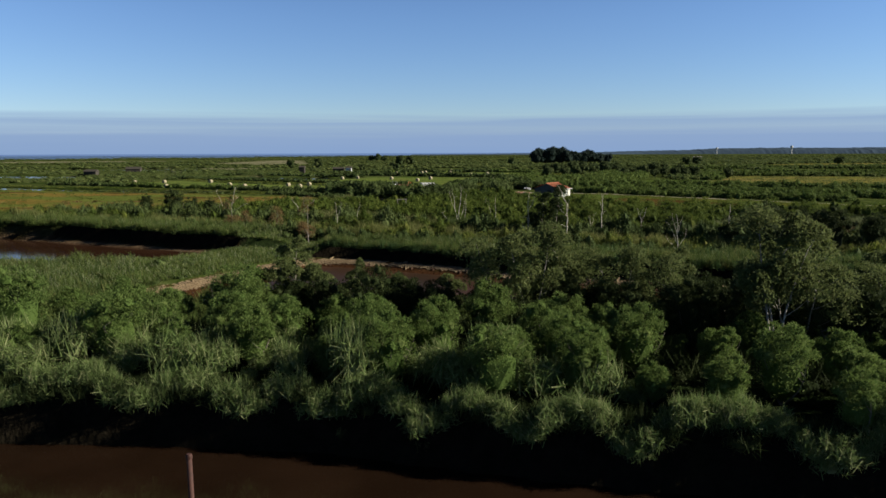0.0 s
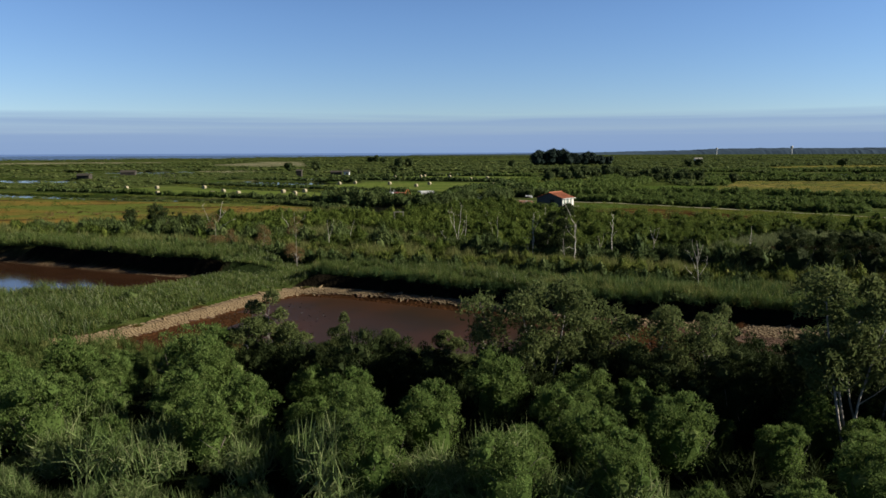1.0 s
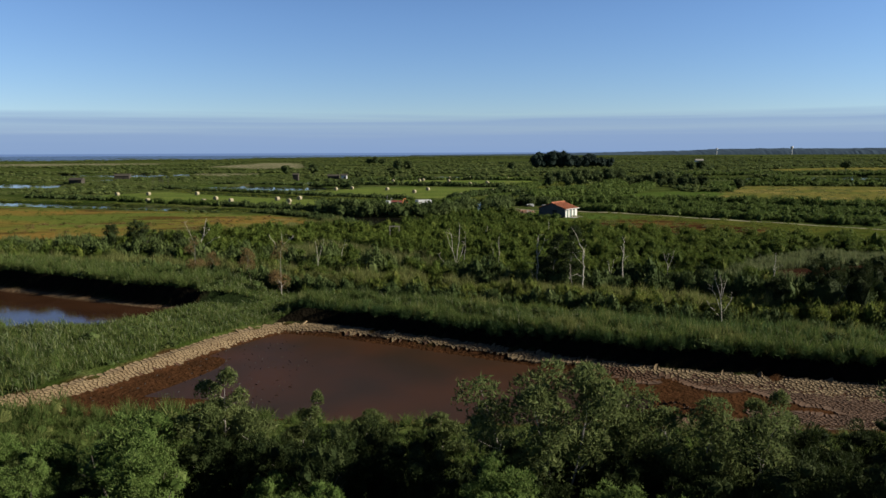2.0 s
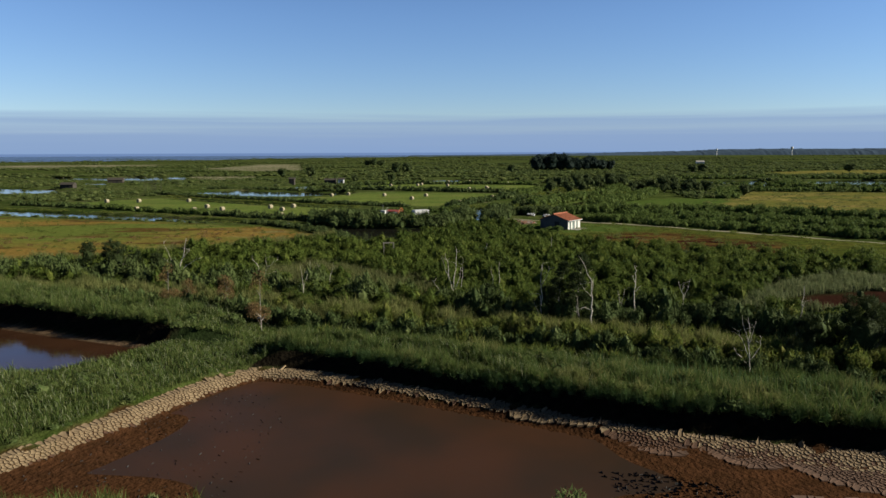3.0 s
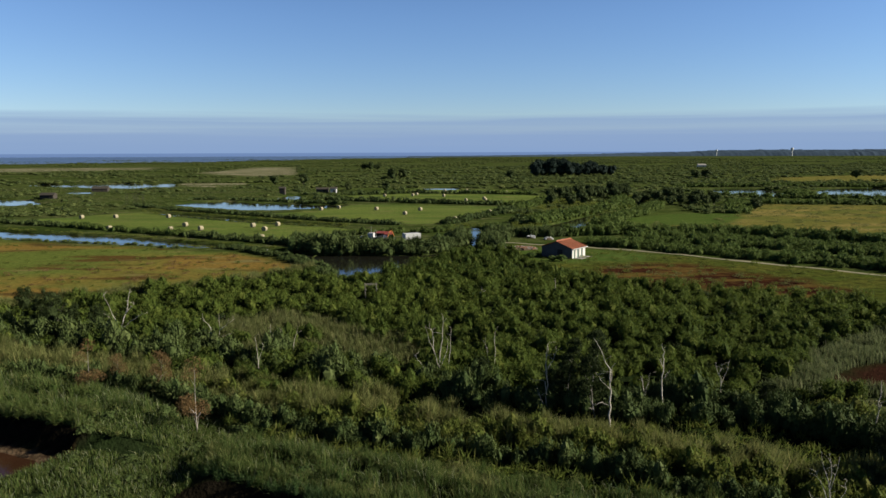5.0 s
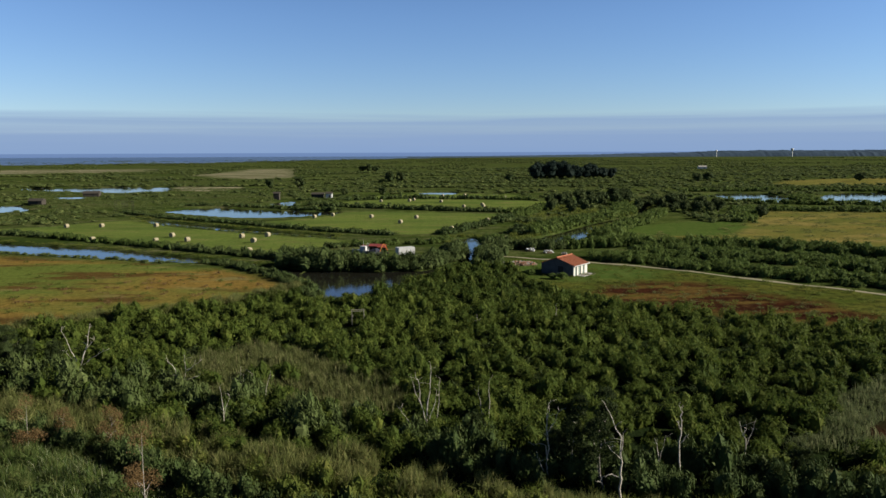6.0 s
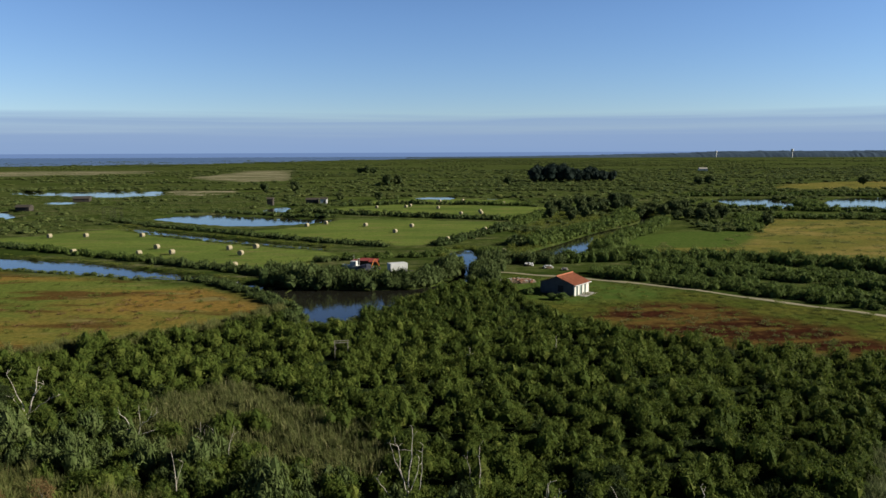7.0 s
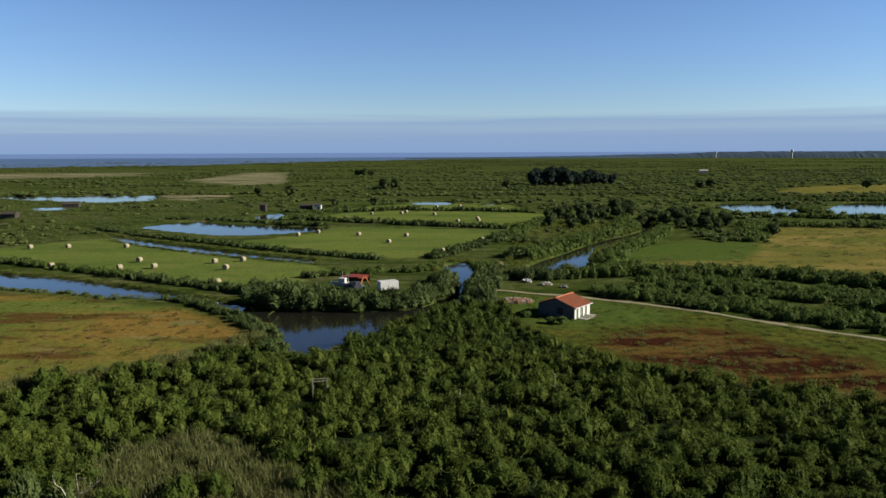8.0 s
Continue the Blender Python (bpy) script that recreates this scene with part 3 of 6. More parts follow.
for k, (key, poly) in enumerate(CREEKS.items()):
    sheet("water_" + key, grown(poly, 1.0), -0.5 - 0.006 * k, M_WATER, "still creek water that mirrors the blue sky")
sheet("water_river", grown(RIVER, 1.0), -1.0, M_RIVER, "dark brown silty river water below the bank")
sheet("water_pond", grown(POND, -1.2), -0.80, M_MUDWATER, "shallow red-brown water over mud in a drying pond")
sheet("water_pond_west", grown(POND_WEST, 0.3), -0.72, M_POOLWATER, "shallow brown pond water that mirrors the sky")
sea = [(-4600, 1150), (4600, 1150), (4600, 4700), (-4600, 4700)]
sheet("water_sea", sea, -1.6, M_SEA, "distant blue bay behind the marsh")

# ---- plants ----
def leaves_on(rng, centres, radii, count, size, lift=0.35, droop=0.0, sprig=0.7, slim=1.0, fuzz=0.7):
    """Pointed leaves on the shells of some ellipsoid lobes: vertices (n, 3, 3) and each leaf's lobe."""
    share = np.array([r[0] * r[2] for r in radii])
    lobe = rng.choice(len(centres), count, p=share / share.sum())
    d = rng.normal(size=(count, 3))
    d /= np.linalg.norm(d, axis=1)[:, None]
    d[:, 2] = np.where(d[:, 2] < -0.35, -d[:, 2], d[:, 2])
    c, r = np.array(centres)[lobe], np.array(radii)[lobe]
    p = c + d * r * (0.72 + 0.30 * rng.random((count, 1)) + 0.18 * rng.random((count, 1)) ** 5)
    face = d + rng.normal(size=(count, 3)) * fuzz + np.array([0, 0, lift - droop])
    out = np.cross(face, rng.normal(size=(count, 3)))
    out /= np.linalg.norm(out, axis=1)[:, None] + 1e-9
    out += sprig * (0.8 * d + np.array([0, 0, 0.6]))
    out /= np.linalg.norm(out, axis=1)[:, None] + 1e-9
    side = np.cross(face, out)
    side /= np.linalg.norm(side, axis=1)[:, None] + 1e-9
    s = size * (0.6 + 0.8 * rng.random((count, 1)))
    v = np.stack([p - out * s * 0.5 + side * s * 0.22 * slim, p - out * s * 0.35 - side * s * 0.26 * slim, p + out * s * 0.85], 1)
    return v, lobe


def core_of(rng, centres, radii, shrink=0.74):
    """Rough low-poly lobes that close a crown from within."""
    bm = bmesh.new()
    for c, r in zip(centres, radii):
        m = Matrix.Translation(c) @ Matrix.Diagonal((*(np.array(r) * shrink), 1))
        bmesh.ops.create_icosphere(bm, subdivisions=1, radius=1.0, matrix=m)
    v = np.array([q.co[:] for q in bm.verts])
    f = np.array([[q.index for q in g.verts] for g in bm.faces])
    bm.free()
    v += rng.normal(size=v.shape) * 0.06 * np.mean(radii)
    return v, f


def crown_data(rng, centres, radii, count, size, lift=0.35, droop=0.0, core=0.74, cores=12, sprig=0.7, slim=1.0, fuzz=0.7):
    """Vertices, triangles and tints of one crown."""
    v, lobe = leaves_on(rng, centres, radii, count, size, lift, droop, sprig, slim, fuzz)
    n = count * 3
    tris = np.arange(n).reshape(-1, 3)
    shade = rng.random(len(centres)) * 0.40 + rng.random() * 0.25
    verts, tint = v.reshape(-1, 3), np.repeat(shade[lobe], 3) + np.repeat(rng.random(count) * 0.15, 3)
    if core:
        cv, cf = core_of(rng, centres[-cores:], radii[-cores:], core)
        tris = np.vstack([tris, cf + n])
        verts = np.vstack([verts, cv])
        tint = np.concatenate([tint, np.full(len(cv), 0.3)])
    return verts, tris, tint


def crown_mesh(name, mat, verts, tris, tint):
    return mesh_of(name, verts, tris, mat, tint)


def bush_lobes(rng, w, h, n):
    """Lobes of a bush of half-width w and height h, standing on z = 0."""
    centres, radii = [], []
    for _ in range(n):
        a, q = rng.random() * 2 * math.pi, math.sqrt(rng.random()) * 0.68
        top = h * (1 - 0.55 * q * q) * (0.75 + 0.3 * rng.random())
        rr = w * (0.46 + 0.30 * rng.random()) / math.sqrt(max(n, 6) / 4)
        centres.append((math.cos(a) * q * w, math.sin(a) * q * w, max(top - rr, rr * 0.6)))
        radii.append((rr, rr, rr * (0.8 + 0.4 * rng.random())))
    centres.append((0, 0, h * 0.36))
    radii.append((w * 0.62, w * 0.62, h * 0.40))
    return centres, radii


def many(name, mat, spots, protos, label, category, kind="stuff"):
    """One object of many plants: spots are rows x, y, z, turn, width, height, tint."""
    vs, fs, ts, n = [], [], [], 0
    for k, (x, y, z, turn, w, h, tint) in enumerate(spots):
        v, tr, t = protos[k % len(protos)]
        c, s = math.cos(turn), math.sin(turn)
        q = np.empty_like(v)
        q[:, 0] = (v[:, 0] * c - v[:, 1] * s) * w + x
        q[:, 1] = (v[:, 0] * s + v[:, 1] * c) * w + y
        q[:, 2] = v[:, 2] * h + z
        vs.append(q)
        fs.append(tr + n)
        ts.append(np.clip(t * 0.7 + tint * 0.4, 0, 0.99) * 0.65)
        n += len(v)
    if not vs:
        return None
    me = mesh_of(name, np.vstack(vs), np.vstack(fs), mat, np.concatenate(ts))
    return tagged(new(name, me), label, category, kind=kind)


def proto(seed, lobes, leaves, size, w=1.0, h=1.0, core=0.8, lift=0.35, cores=4, sprig=0.7, slim=1.0, fuzz=0.7):
    rng = np.random.default_rng(seed)
    c, r = bush_lobes(rng, w, h, lobes)
    return crown_data(rng, c, r, leaves, size, lift, 0, core, cores, sprig, slim, fuzz)


def thinned(x, y, gap):
    """The indices of places that lie at least gap apart."""
    cells, keep = {}, []
    for k in range(len(x)):
        c = (int(x[k] // gap), int(y[k] // gap))
        near = [j for a in (-1, 0, 1) for b in (-1, 0, 1) for j in cells.get((c[0] + a, c[1] + b), ())]
        if all((x[k] - x[j]) ** 2 + (y[k] - y[j]) ** 2 > gap * gap for j in near):
            cells.setdefault(c, []).append(k)
            keep.append(k)
    return keep


def scatter(poly, per_area, rng, gap=None):
    """Random places in a polygon, at least gap apart."""
    xs, ys = [p[0] for p in poly], [p[1] for p in poly]
    n = int((max(xs) - min(xs)) * (max(ys) - min(ys)) * per_area)
    x, y = rng.uniform(min(xs), max(xs), n), rng.uniform(min(ys), max(ys), n)
    ok = inside(poly, x, y)
    x, y = x[ok], y[ok]
    if gap:
        keep = thinned(x, y, gap)
        x, y = x[keep], y[keep]
    return x, y


def dry_land(x, y, margin=0.3):
    ok = np.ones(len(x), bool)
    for p in (*CREEKS.values(), POND, POND_WEST, RIVER, RED_POOL):
        ok &= edge_distance(p, x, y) > margin
    return ok


def spots_of(x, y, rng, w, h, spread=0.3, sink=0.1, patch=0.05):
    z = height(x, y) - sink
    f = 1 + spread * rng.uniform(-1, 1, len(x))
    g = f * (1 + 0.25 * rng.uniform(-1, 1, len(x)))
    tint = np.clip(0.5 + 0.35 * wobble(x, y, patch, 5) + 0.3 * rng.uniform(-1, 1, len(x)), 0, 1)
    return list(zip(x, y, z, rng.uniform(0, 6.28, len(x)), w * f, h * g, tint))


def blades(name, mat, x, y, tall, label, category, wide=0.05, lean=0.35, spread=0.3, rng=None):
    """Reeds or tall grass: one bent blade of three triangles at each place."""
    rng = rng or np.random.default_rng(5)
    n = len(x)
    z = height(x, y) - 0.05
    h = tall * (1 + spread * rng.uniform(-1, 1, n)) * np.clip(1 + 0.16 * wobble(x, y, 0.5, 3) + 0.22 * wobble(x, y, 1.7, 6), 0.4, 1.6)
    a = rng.uniform(0, 6.28, n)
    bend = lean * rng.random(n) * h
    dx, dy = np.cos(a) * bend - 0.10 * h, np.sin(a) * bend
    b = rng.uniform(0, 6.28, n)
    sx, sy = np.cos(b) * wide, np.sin(b) * wide
    base = np.stack([x, y, z], -1)
    mid = base + np.stack([dx * 0.35, dy * 0.35, h * 0.6], -1)
    tip = base + np.stack([dx, dy, h - 0.25 * bend], -1)
    side = np.stack([sx, sy, 0 * sx], -1)
    v = np.stack([base - side * 0.6, base + side * 0.6, mid + side, mid - side, tip], 1).reshape(-1, 3)
    k = np.arange(n)[:, None] * 5
    tri = np.vstack([k + [0, 1, 2], k + [0, 2, 3], k + [3, 2, 4]])
    tint = np.repeat(np.clip(0.45 + 0.3 * wobble(x, y, 0.25, 1) + 0.25 * rng.uniform(-1, 1, n), 0, 0.99), 5) * 0.65
    me = mesh_of(name, v, tri, mat, tint)
    return tagged(new(name, me), label, category, kind="stuff")


def band(line, width, per_metre, rng):
    """Random places along a line, across the given width."""
    xs, ys = [], []
    for (ax, ay), (bx, by) in zip(line, line[1:]):
        d = math.hypot(bx - ax, by - ay)
        n = int(d * per_metre) + 1
        t, o = rng.random(n), rng.uniform(-0.5, 0.5, n) * width
        xs.append(ax + (bx - ax) * t - (by - ay) / d * o)
        ys.append(ay + (by - ay) * t + (bx - ax) / d * o)
    return np.concatenate(xs), np.concatenate(ys)


P_GRASS = [proto(400 + k, 8, 165, 0.44, core=0.7, cores=1, sprig=1.3, slim=0.17, fuzz=0.9) for k in range(6)]
P_REED = [proto(420 + k, 16, 640, 0.30, core=0.55, cores=1, sprig=0.65, slim=0.19, fuzz=1.1) for k in range(6)]
P_STRAND = [proto(430 + k, 8, 170, 0.55, core=0.7, cores=3, sprig=1.1, slim=0.20) for k in range(6)]
P_NEAR = [proto(20 + k, 10, 760, 0.105, core=0.84, cores=5, sprig=0.45, fuzz=0.34, slim=0.95) for k in range(10)]
P_ROW = [proto(20 + k, 9, 340, 0.15, core=0.84, cores=3, sprig=0.45, fuzz=0.36, slim=0.95) for k in range(10)]
P_TUFT = [proto(440 + k, 5, 44, 0.5, core=0, sprig=1.2, slim=0.4) for k in range(6)]
P_MID = [proto(40 + k, 7, 170, 0.20, core=0.88, cores=2, sprig=0.12, fuzz=0.38, slim=1.2) for k in range(8)]
P_FAR = [proto(60 + k, 5, 30, 0.36, core=0.92, cores=1, sprig=0.3, fuzz=0.5) for k in range(5)]
rng = np.random.default_rng(11)

# shrub carpet between the ponds and the meadows
cx, cy = scatter(CARPET, 1.8, rng, 1.85)
ok = dry_land(cx, cy, 0.5) & (~inside(REED_MID, cx, cy) | (rng.random(len(cx)) < 0.22)) & ~inside(REED_RED, cx, cy)
cx, cy = cx[ok], cy[ok]
near = cy < 132
shore = np.zeros(len(cx), bool)      # low plants on the near shore of the pool
for k in (3, 6, 9, 12):
    shore |= (inside(CREEKS["pool"], cx, cy + k) & (cx < -8)) | inside(RED_POOL, cx, cy + 0.8 * k)
near &= ~shore
many("shrub_carpet", M_BUSH, spots_of(cx[near], cy[near], rng, 1.42, 1.95, 0.45, patch=0.09), P_NEAR, "dense carpet of low green shrubs over the marsh", "shrubs")
mid = (cy < 165) & ~near & ~shore
many("shrub_carpet", M_BUSH, spots_of(cx[mid], cy[mid], rng, 1.4, 1.9, 0.45, patch=0.09), P_ROW, "dense carpet of low green shrubs over the marsh", "shrubs")
near |= mid
many("shrub_carpet_far", M_BUSH, spots_of(cx[~near & ~shore], cy[~near & ~shore], rng, 1.25, 1.75, 0.45, patch=0.09) + spots_of(cx[shore], cy[shore], rng, 1.25, 1.15, 0.3, patch=0.09), P_ROW, "dense green shrubs beside the creek", "shrubs")

# low tufts in dark leaves, painting the shade in the carpet's gaps
x, y = scatter(CARPET, 0.5, rng, 1.5)
ok = dry_land(x, y, 0.4) & ~inside(REED_MID, x, y) & ~inside(REED_RED, x, y)
many("undergrowth", M_TREE, spots_of(x[ok], y[ok], rng, 1.0, 0.65, 0.4), P_TUFT, "low undergrowth coloured dark for the shade between the shrubs", "shrubs")

# the bank's scrub goes on up and down the river
for poly in ([(-34, 36), (-34, 48), (-100, 52), (-100, 40)], [(34, 26), (34, 46), (100, 34), (100, 16)]):
    x, y = scatter(poly, 0.6, rng, 2.1)
    ok = dry_land(x, y, 1.0)
    many("bank_scrub", M_BANKBUSH, spots_of(x[ok], y[ok], rng, 1.7, 3.0, 0.35), P_MID, "willow scrub along the river bank", "shrubs")
SIDE_GRASS = [(-100, 52), (-34, 48), (-34, 58), (-70, 74), (-100, 74)], [(30, 46), (100, 34), (100, 60), (70, 50), (44, 55)]

# scrub rows on the dikes beyond the pond
SCRUB_ROWS = (
    # dark front row standing in for the shaded near face of the olive scrub
    ([(-14, 97.8), (-6, 93.6), (3, 90.8), (11.5, 88.2), (18.5, 84), (24.6, 80.6), (45, 72)], 1.4, 2.4, 0.85, 1.5, "dark"),
    ([(-13, 100.5), (-5, 96.4), (4, 93.6), (13, 91), (20, 87.2), (27, 83.4), (48, 75)], 3.6, 2.3, 1.05, 1.8, "olive"),
    ([(-14, 101.5), (-5, 98), (5, 95.5), (14, 93), (22, 89), (29, 86), (50, 78)], 4.0, 3.0, 0.9, 1.3, "sedge"),
    # dark row put where a shaded hollow lies before the sedge
    ([(-40, 110), (-34, 107.8), (-24.3, 104.8), (-18.5, 100.8), (-14, 98.6)], 1.8, 2.6, 1.0, 1.9, "dark"),
    ([(-70, 122), (-46, 116), (-33, 112), (-23, 108), (-17, 104.5), (-10, 101), (-2, 99)], 6.5, 4.5, 1.0, 1.35, "sedge"),
    ([(-33, 110), (-23, 107), (-15, 103)], 4.0, 0.6, 1.0, 1.6, "olive"),
    ([(1, 107), (9.2, 100.8), (18, 99), (30.6, 97.4), (36, 92), (60, 84)], 5.0, 2.6, 1.25, 2.3, "dark"),
    ([(34, 97), (50, 92), (80, 87)], 5.0, 1.2, 1.2, 1.7, "olive"),
    ([(-80, 141), (-58.9, 146), (-49, 152), (-40.5, 157.5), (-32.5, 163), (-28, 171), (-22, 179)], 4.5, 3.0, 0.95, 1.2, "sedge"),
    ([(-70, 131), (-45, 124), (-30, 119), (-16, 113), (-4, 108)], 7.0, 1.9, 1.4, 2.7, "dark"),
)
for line, width, dense, w, h, sort in SCRUB_ROWS:
    x, y = band(line, width, dense, rng)
    ok = dry_land(x, y, 0.8)
    mat = {"dark": M_HEDGE, "olive": M_OLIVE, "sedge": M_SEDGE}[sort]
    label = {"dark": "row of dark willow scrub on a low dike, partly standing in for shade", "olive": "row of olive-green scrub on a low dike", "sedge": "tall olive sedge along a low dike"}[sort]
    many("scrub_row", mat, spots_of(x[ok], y[ok], rng, w, h, 0.40), P_STRAND if sort == "sedge" else P_ROW, label, "shrubs")

# hedges and bank scrub along fields and channels
HEDGES = (
    ([(-150, 283), (-116, 265), (-94, 253), (-75, 242.5), (-50, 227), (-38, 220), (-28, 212)], 3.2, 1.9, 1.25, 1.7),
    ([(-127, 237), (-92, 224), (-72, 217), (-57, 209.5)], 1.6, 0.6, 0.8, 0.7),
    ([(-50, 212), (-43, 208.5), (-34, 198), (-27, 189), (-22, 181), (-19, 173), (-17, 169)], 3.0, 1.8, 1.1, 1.4),
    ([(-128, 352), (-103, 330), (-78, 311), (-55, 294), (-37, 282), (-26, 275), (-10, 266)], 3.4, 2.0, 1.25, 1.5),
    ([(-98, 306), (-73, 285), (-52, 272), (-37, 263), (-26, 257)], 1.6, 0.7, 0.8, 0.6),
    ([(-60, 393), (-32, 378), (-2, 361.5), (25, 351), (42, 350)], 6.0, 1.7, 1.6, 2.2),
    ([(-46, 430), (-16, 443), (24, 434), (58, 422)], 5.0, 1.0, 1.6, 2.3),
    ([(-120, 395), (-100, 393), (-80, 381), (-56, 368), (-38, 361)], 3.0, 0.8, 1.4, 1.8),
    ([(3, 268), (10, 279), (18, 294), (33, 327), (42, 350), (60, 398)], 6.0, 1.3, 1.6, 2.2),
    ([(-30, 219), (-27, 214), (-24, 210)], 6.0, 1.5, 2.5, 3.4),
    ([(-26, 213), (-20, 209.5), (-15, 208)], 5.0, 2.4, 1.8, 2.8),
    ([(3, 214), (8, 222), (5, 232)], 5.0, 1.8, 1.5, 1.8),
    ([(-26, 236), (-12, 242), (2, 246), (6, 256)], 4.0, 1.2, 1.3, 1.6),
    ([(-30, 208), (-24, 205), (-16, 204.4)], 5.5, 1.5, 2.9, 3.9),
    ([(-16, 204.4), (-8, 203), (1, 205), (5, 211)], 5.0, 1.7, 2.3, 2.9),
    ([(2, 209), (7, 214), (8, 221), (7, 230)], 4.0, 1.4, 2.1, 3.0),
    ([(13.5, 203), (14, 213), (16, 224), (19, 236), (17, 246)], 6.0, 3.6, 1.7, 2.7),
    ([(21, 235), (30, 235), (40, 238), (58, 240), (90, 233), (104, 219), (130, 208)], 8.0, 2.4, 1.7, 2.6),
    ([(40, 218), (48, 212), (60, 203), (75, 190), (95, 172)], 11.0, 3.6, 1.4, 1.8),
    ([(52, 228), (80, 214), (105, 192), (135, 165)], 16.0, 5.0, 1.5, 1.9),
    ([(47, 248), (54, 262), (60, 278), (76, 305), (90, 335)], 5.0, 2.2, 1.6, 2.9),
    ([(28, 266), (40, 284), (62, 318), (80, 345), (86, 380), (70, 405)], 10.0, 2.4, 1.8, 2.6),
    ([(108, 300), (126, 340), (128, 352)], 8.0, 1.6, 1.8, 2.6),
    ([(130, 352), (175, 346), (230, 338), (300, 330)], 7.0, 1.3, 1.8, 2.4),
    ([(140, 400), (160, 392), (190, 382), (230, 378), (300, 372)], 9.0, 1.5, 2.0, 2.6),
    ([(193, 440), (186, 418), (186, 400)], 10.0, 2.0, 2.0, 2.6),
    ([(150, 500), (200, 500), (240, 498), (320, 488)], 7.0, 1.2, 2.0, 2.6),
)
hs = []
for line, width, dense, w, h in HEDGES:
    x, y = band(line, width, dense * 1.5, rng)
    ok = dry_land(x, y, 0.4)
    hs += spots_of(x[ok], y[ok], rng, w * 0.88, h * 0.9, 0.35)
first = [s for s in hs if s[1] < 262]
many("bank_scrub", M_FAR, [s for s in first if s[0] > 35 or s[1] > 238], P_MID, "sunlit bushes along the track and field edges", "shrubs")
first = [s for s in first if s[0] <= 35 and s[1] <= 238]
many("bank_scrub", M_HEDGE, first, P_ROW, "bushes along the channels and field edges", "shrubs")
P_FAR2 = [proto(80 + k, 6, 50, 0.31, core=0.9, cores=1, sprig=0.12, fuzz=0.38) for k in range(5)]
many("bank_scrub_far", M_HEDGE, [s for s in hs if s[1] >= 262 and s[0] < 30], P_FAR2, "dark low hedges along distant channels and hay fields", "shrubs")
many("bank_scrub_far", M_FAR, [s for s in hs if s[1] >= 262 and s[0] >= 30], P_FAR2, "bushes along distant channels and field edges", "shrubs")

for poly, dense, mat, label in ((MEADOW_RED, 0.09, M_DRYREED, "pale dry tussocks in the meadow"), (MEADOW, 0.14, M_OLIVE, "olive grass tussocks in the meadow"), (FIELD_E, 0.05, M_OLIVE, "grass tussocks in the unmown field"),
                                (FIELD_E_DRY, 0.06, M_RUST, "rust-brown tussocks in the unmown field")):
    x, y = scatter(poly, dense, rng, 1.0)
    many("tussocks", mat, spots_of(x, y, rng, 0.75, 0.42, 0.5, 0.08), P_TUFT, label, "grass")

# sedge fringes on the banks of the river and the creek mouth
fringe = []
for key in ("river_bend", "creek_mouth", "pool", "channel_west", "ditch"):
    ring = grown(CREEKS[key], 1.6)
    x, y = band(ring + ring[:1], 1.6, 0.9, rng)
    ok = dry_land(x, y, 0.35)
    fringe += spots_of(x[ok], y[ok], rng, 0.9, 0.85 if key in ("river_bend", "creek_mouth") else 0.45, 0.45)
many("bank_sedge", M_OLIVE, fringe, P_TUFT, "olive sedge fringing the creek banks", "grass")

for poly, n_tufts, mat, label in (([(-260, 300), (-140, 296), (-120, 345), (-60, 400), (-40, 440), (-120, 560), (-260, 520)], 2600, M_MARSH, "tussocks of tall grass in the open marsh"), (FIELD_R, 900, M_SEDGE, "straw-coloured tussocks in the dry field"),
                                  ([(20, 240), (45, 246), (60, 300), (85, 345), (60, 395), (30, 300)], 1700, M_OLIVE, "olive reeds between the river and the hay fields")):
    xs, ys = [p[0] for p in poly], [p[1] for p in poly]
    x, y = rng.uniform(min(xs), max(xs), n_tufts), rng.uniform(min(ys), max(ys), n_tufts)
    ok = inside(poly, x, y) & dry_land(x, y, 2)
    for p in (FIELD_A, FIELD_B, FIELD_C, FIELD_D):
        ok &= ~inside(p, x, y)
    many("tussocks", mat, spots_of(x[ok], y[ok], rng, 1.3, 0.75 if mat is not M_SEDGE else 0.4, 0.5, 0.1, 0.03), P_TUFT, label, "grass")

# scattered scrub of the far marsh, thinning outwards
n = 8000
fy = 300 + 900 * rng.random(n) ** 1.5
fx = rng.uniform(-0.75, 0.75, n) * fy + 10
ok = np.ones(n, bool)
for k in (0, 8, 16, 26, 38):
    ok &= dry_land(fx, fy + k, 3)
for p in (FIELD_A, FIELD_B, FIELD_C, FIELD_D, FIELD_R, FIELD_R_FAR, *SANDS):
    ok &= ~inside(p, fx, fy) & ~inside(p, fx, fy + 30)
ok &= (wobble(fx, fy, 0.031, 1) + 0.4 * wobble(fx, fy, 0.11, 3) > -0.35) | (fx > 60)
ok &= (fx > -90) | (rng.random(n) < 0.45)
fx, fy = fx[ok], fy[ok]
far = spots_of(fx, fy, rng, 2.25, 1.45, 0.5, patch=0.02)
far = [(x, y, z, t, w * (1 + max(0, y - 350) / 500), h * (1 + 0.1 * (x > 60)), c) for x, y, z, t, w, h, c in far]
many("marsh_scrub", M_MARSH, far, P_FAR, "scattered low scrub over the far marsh", "shrubs")
rows = []
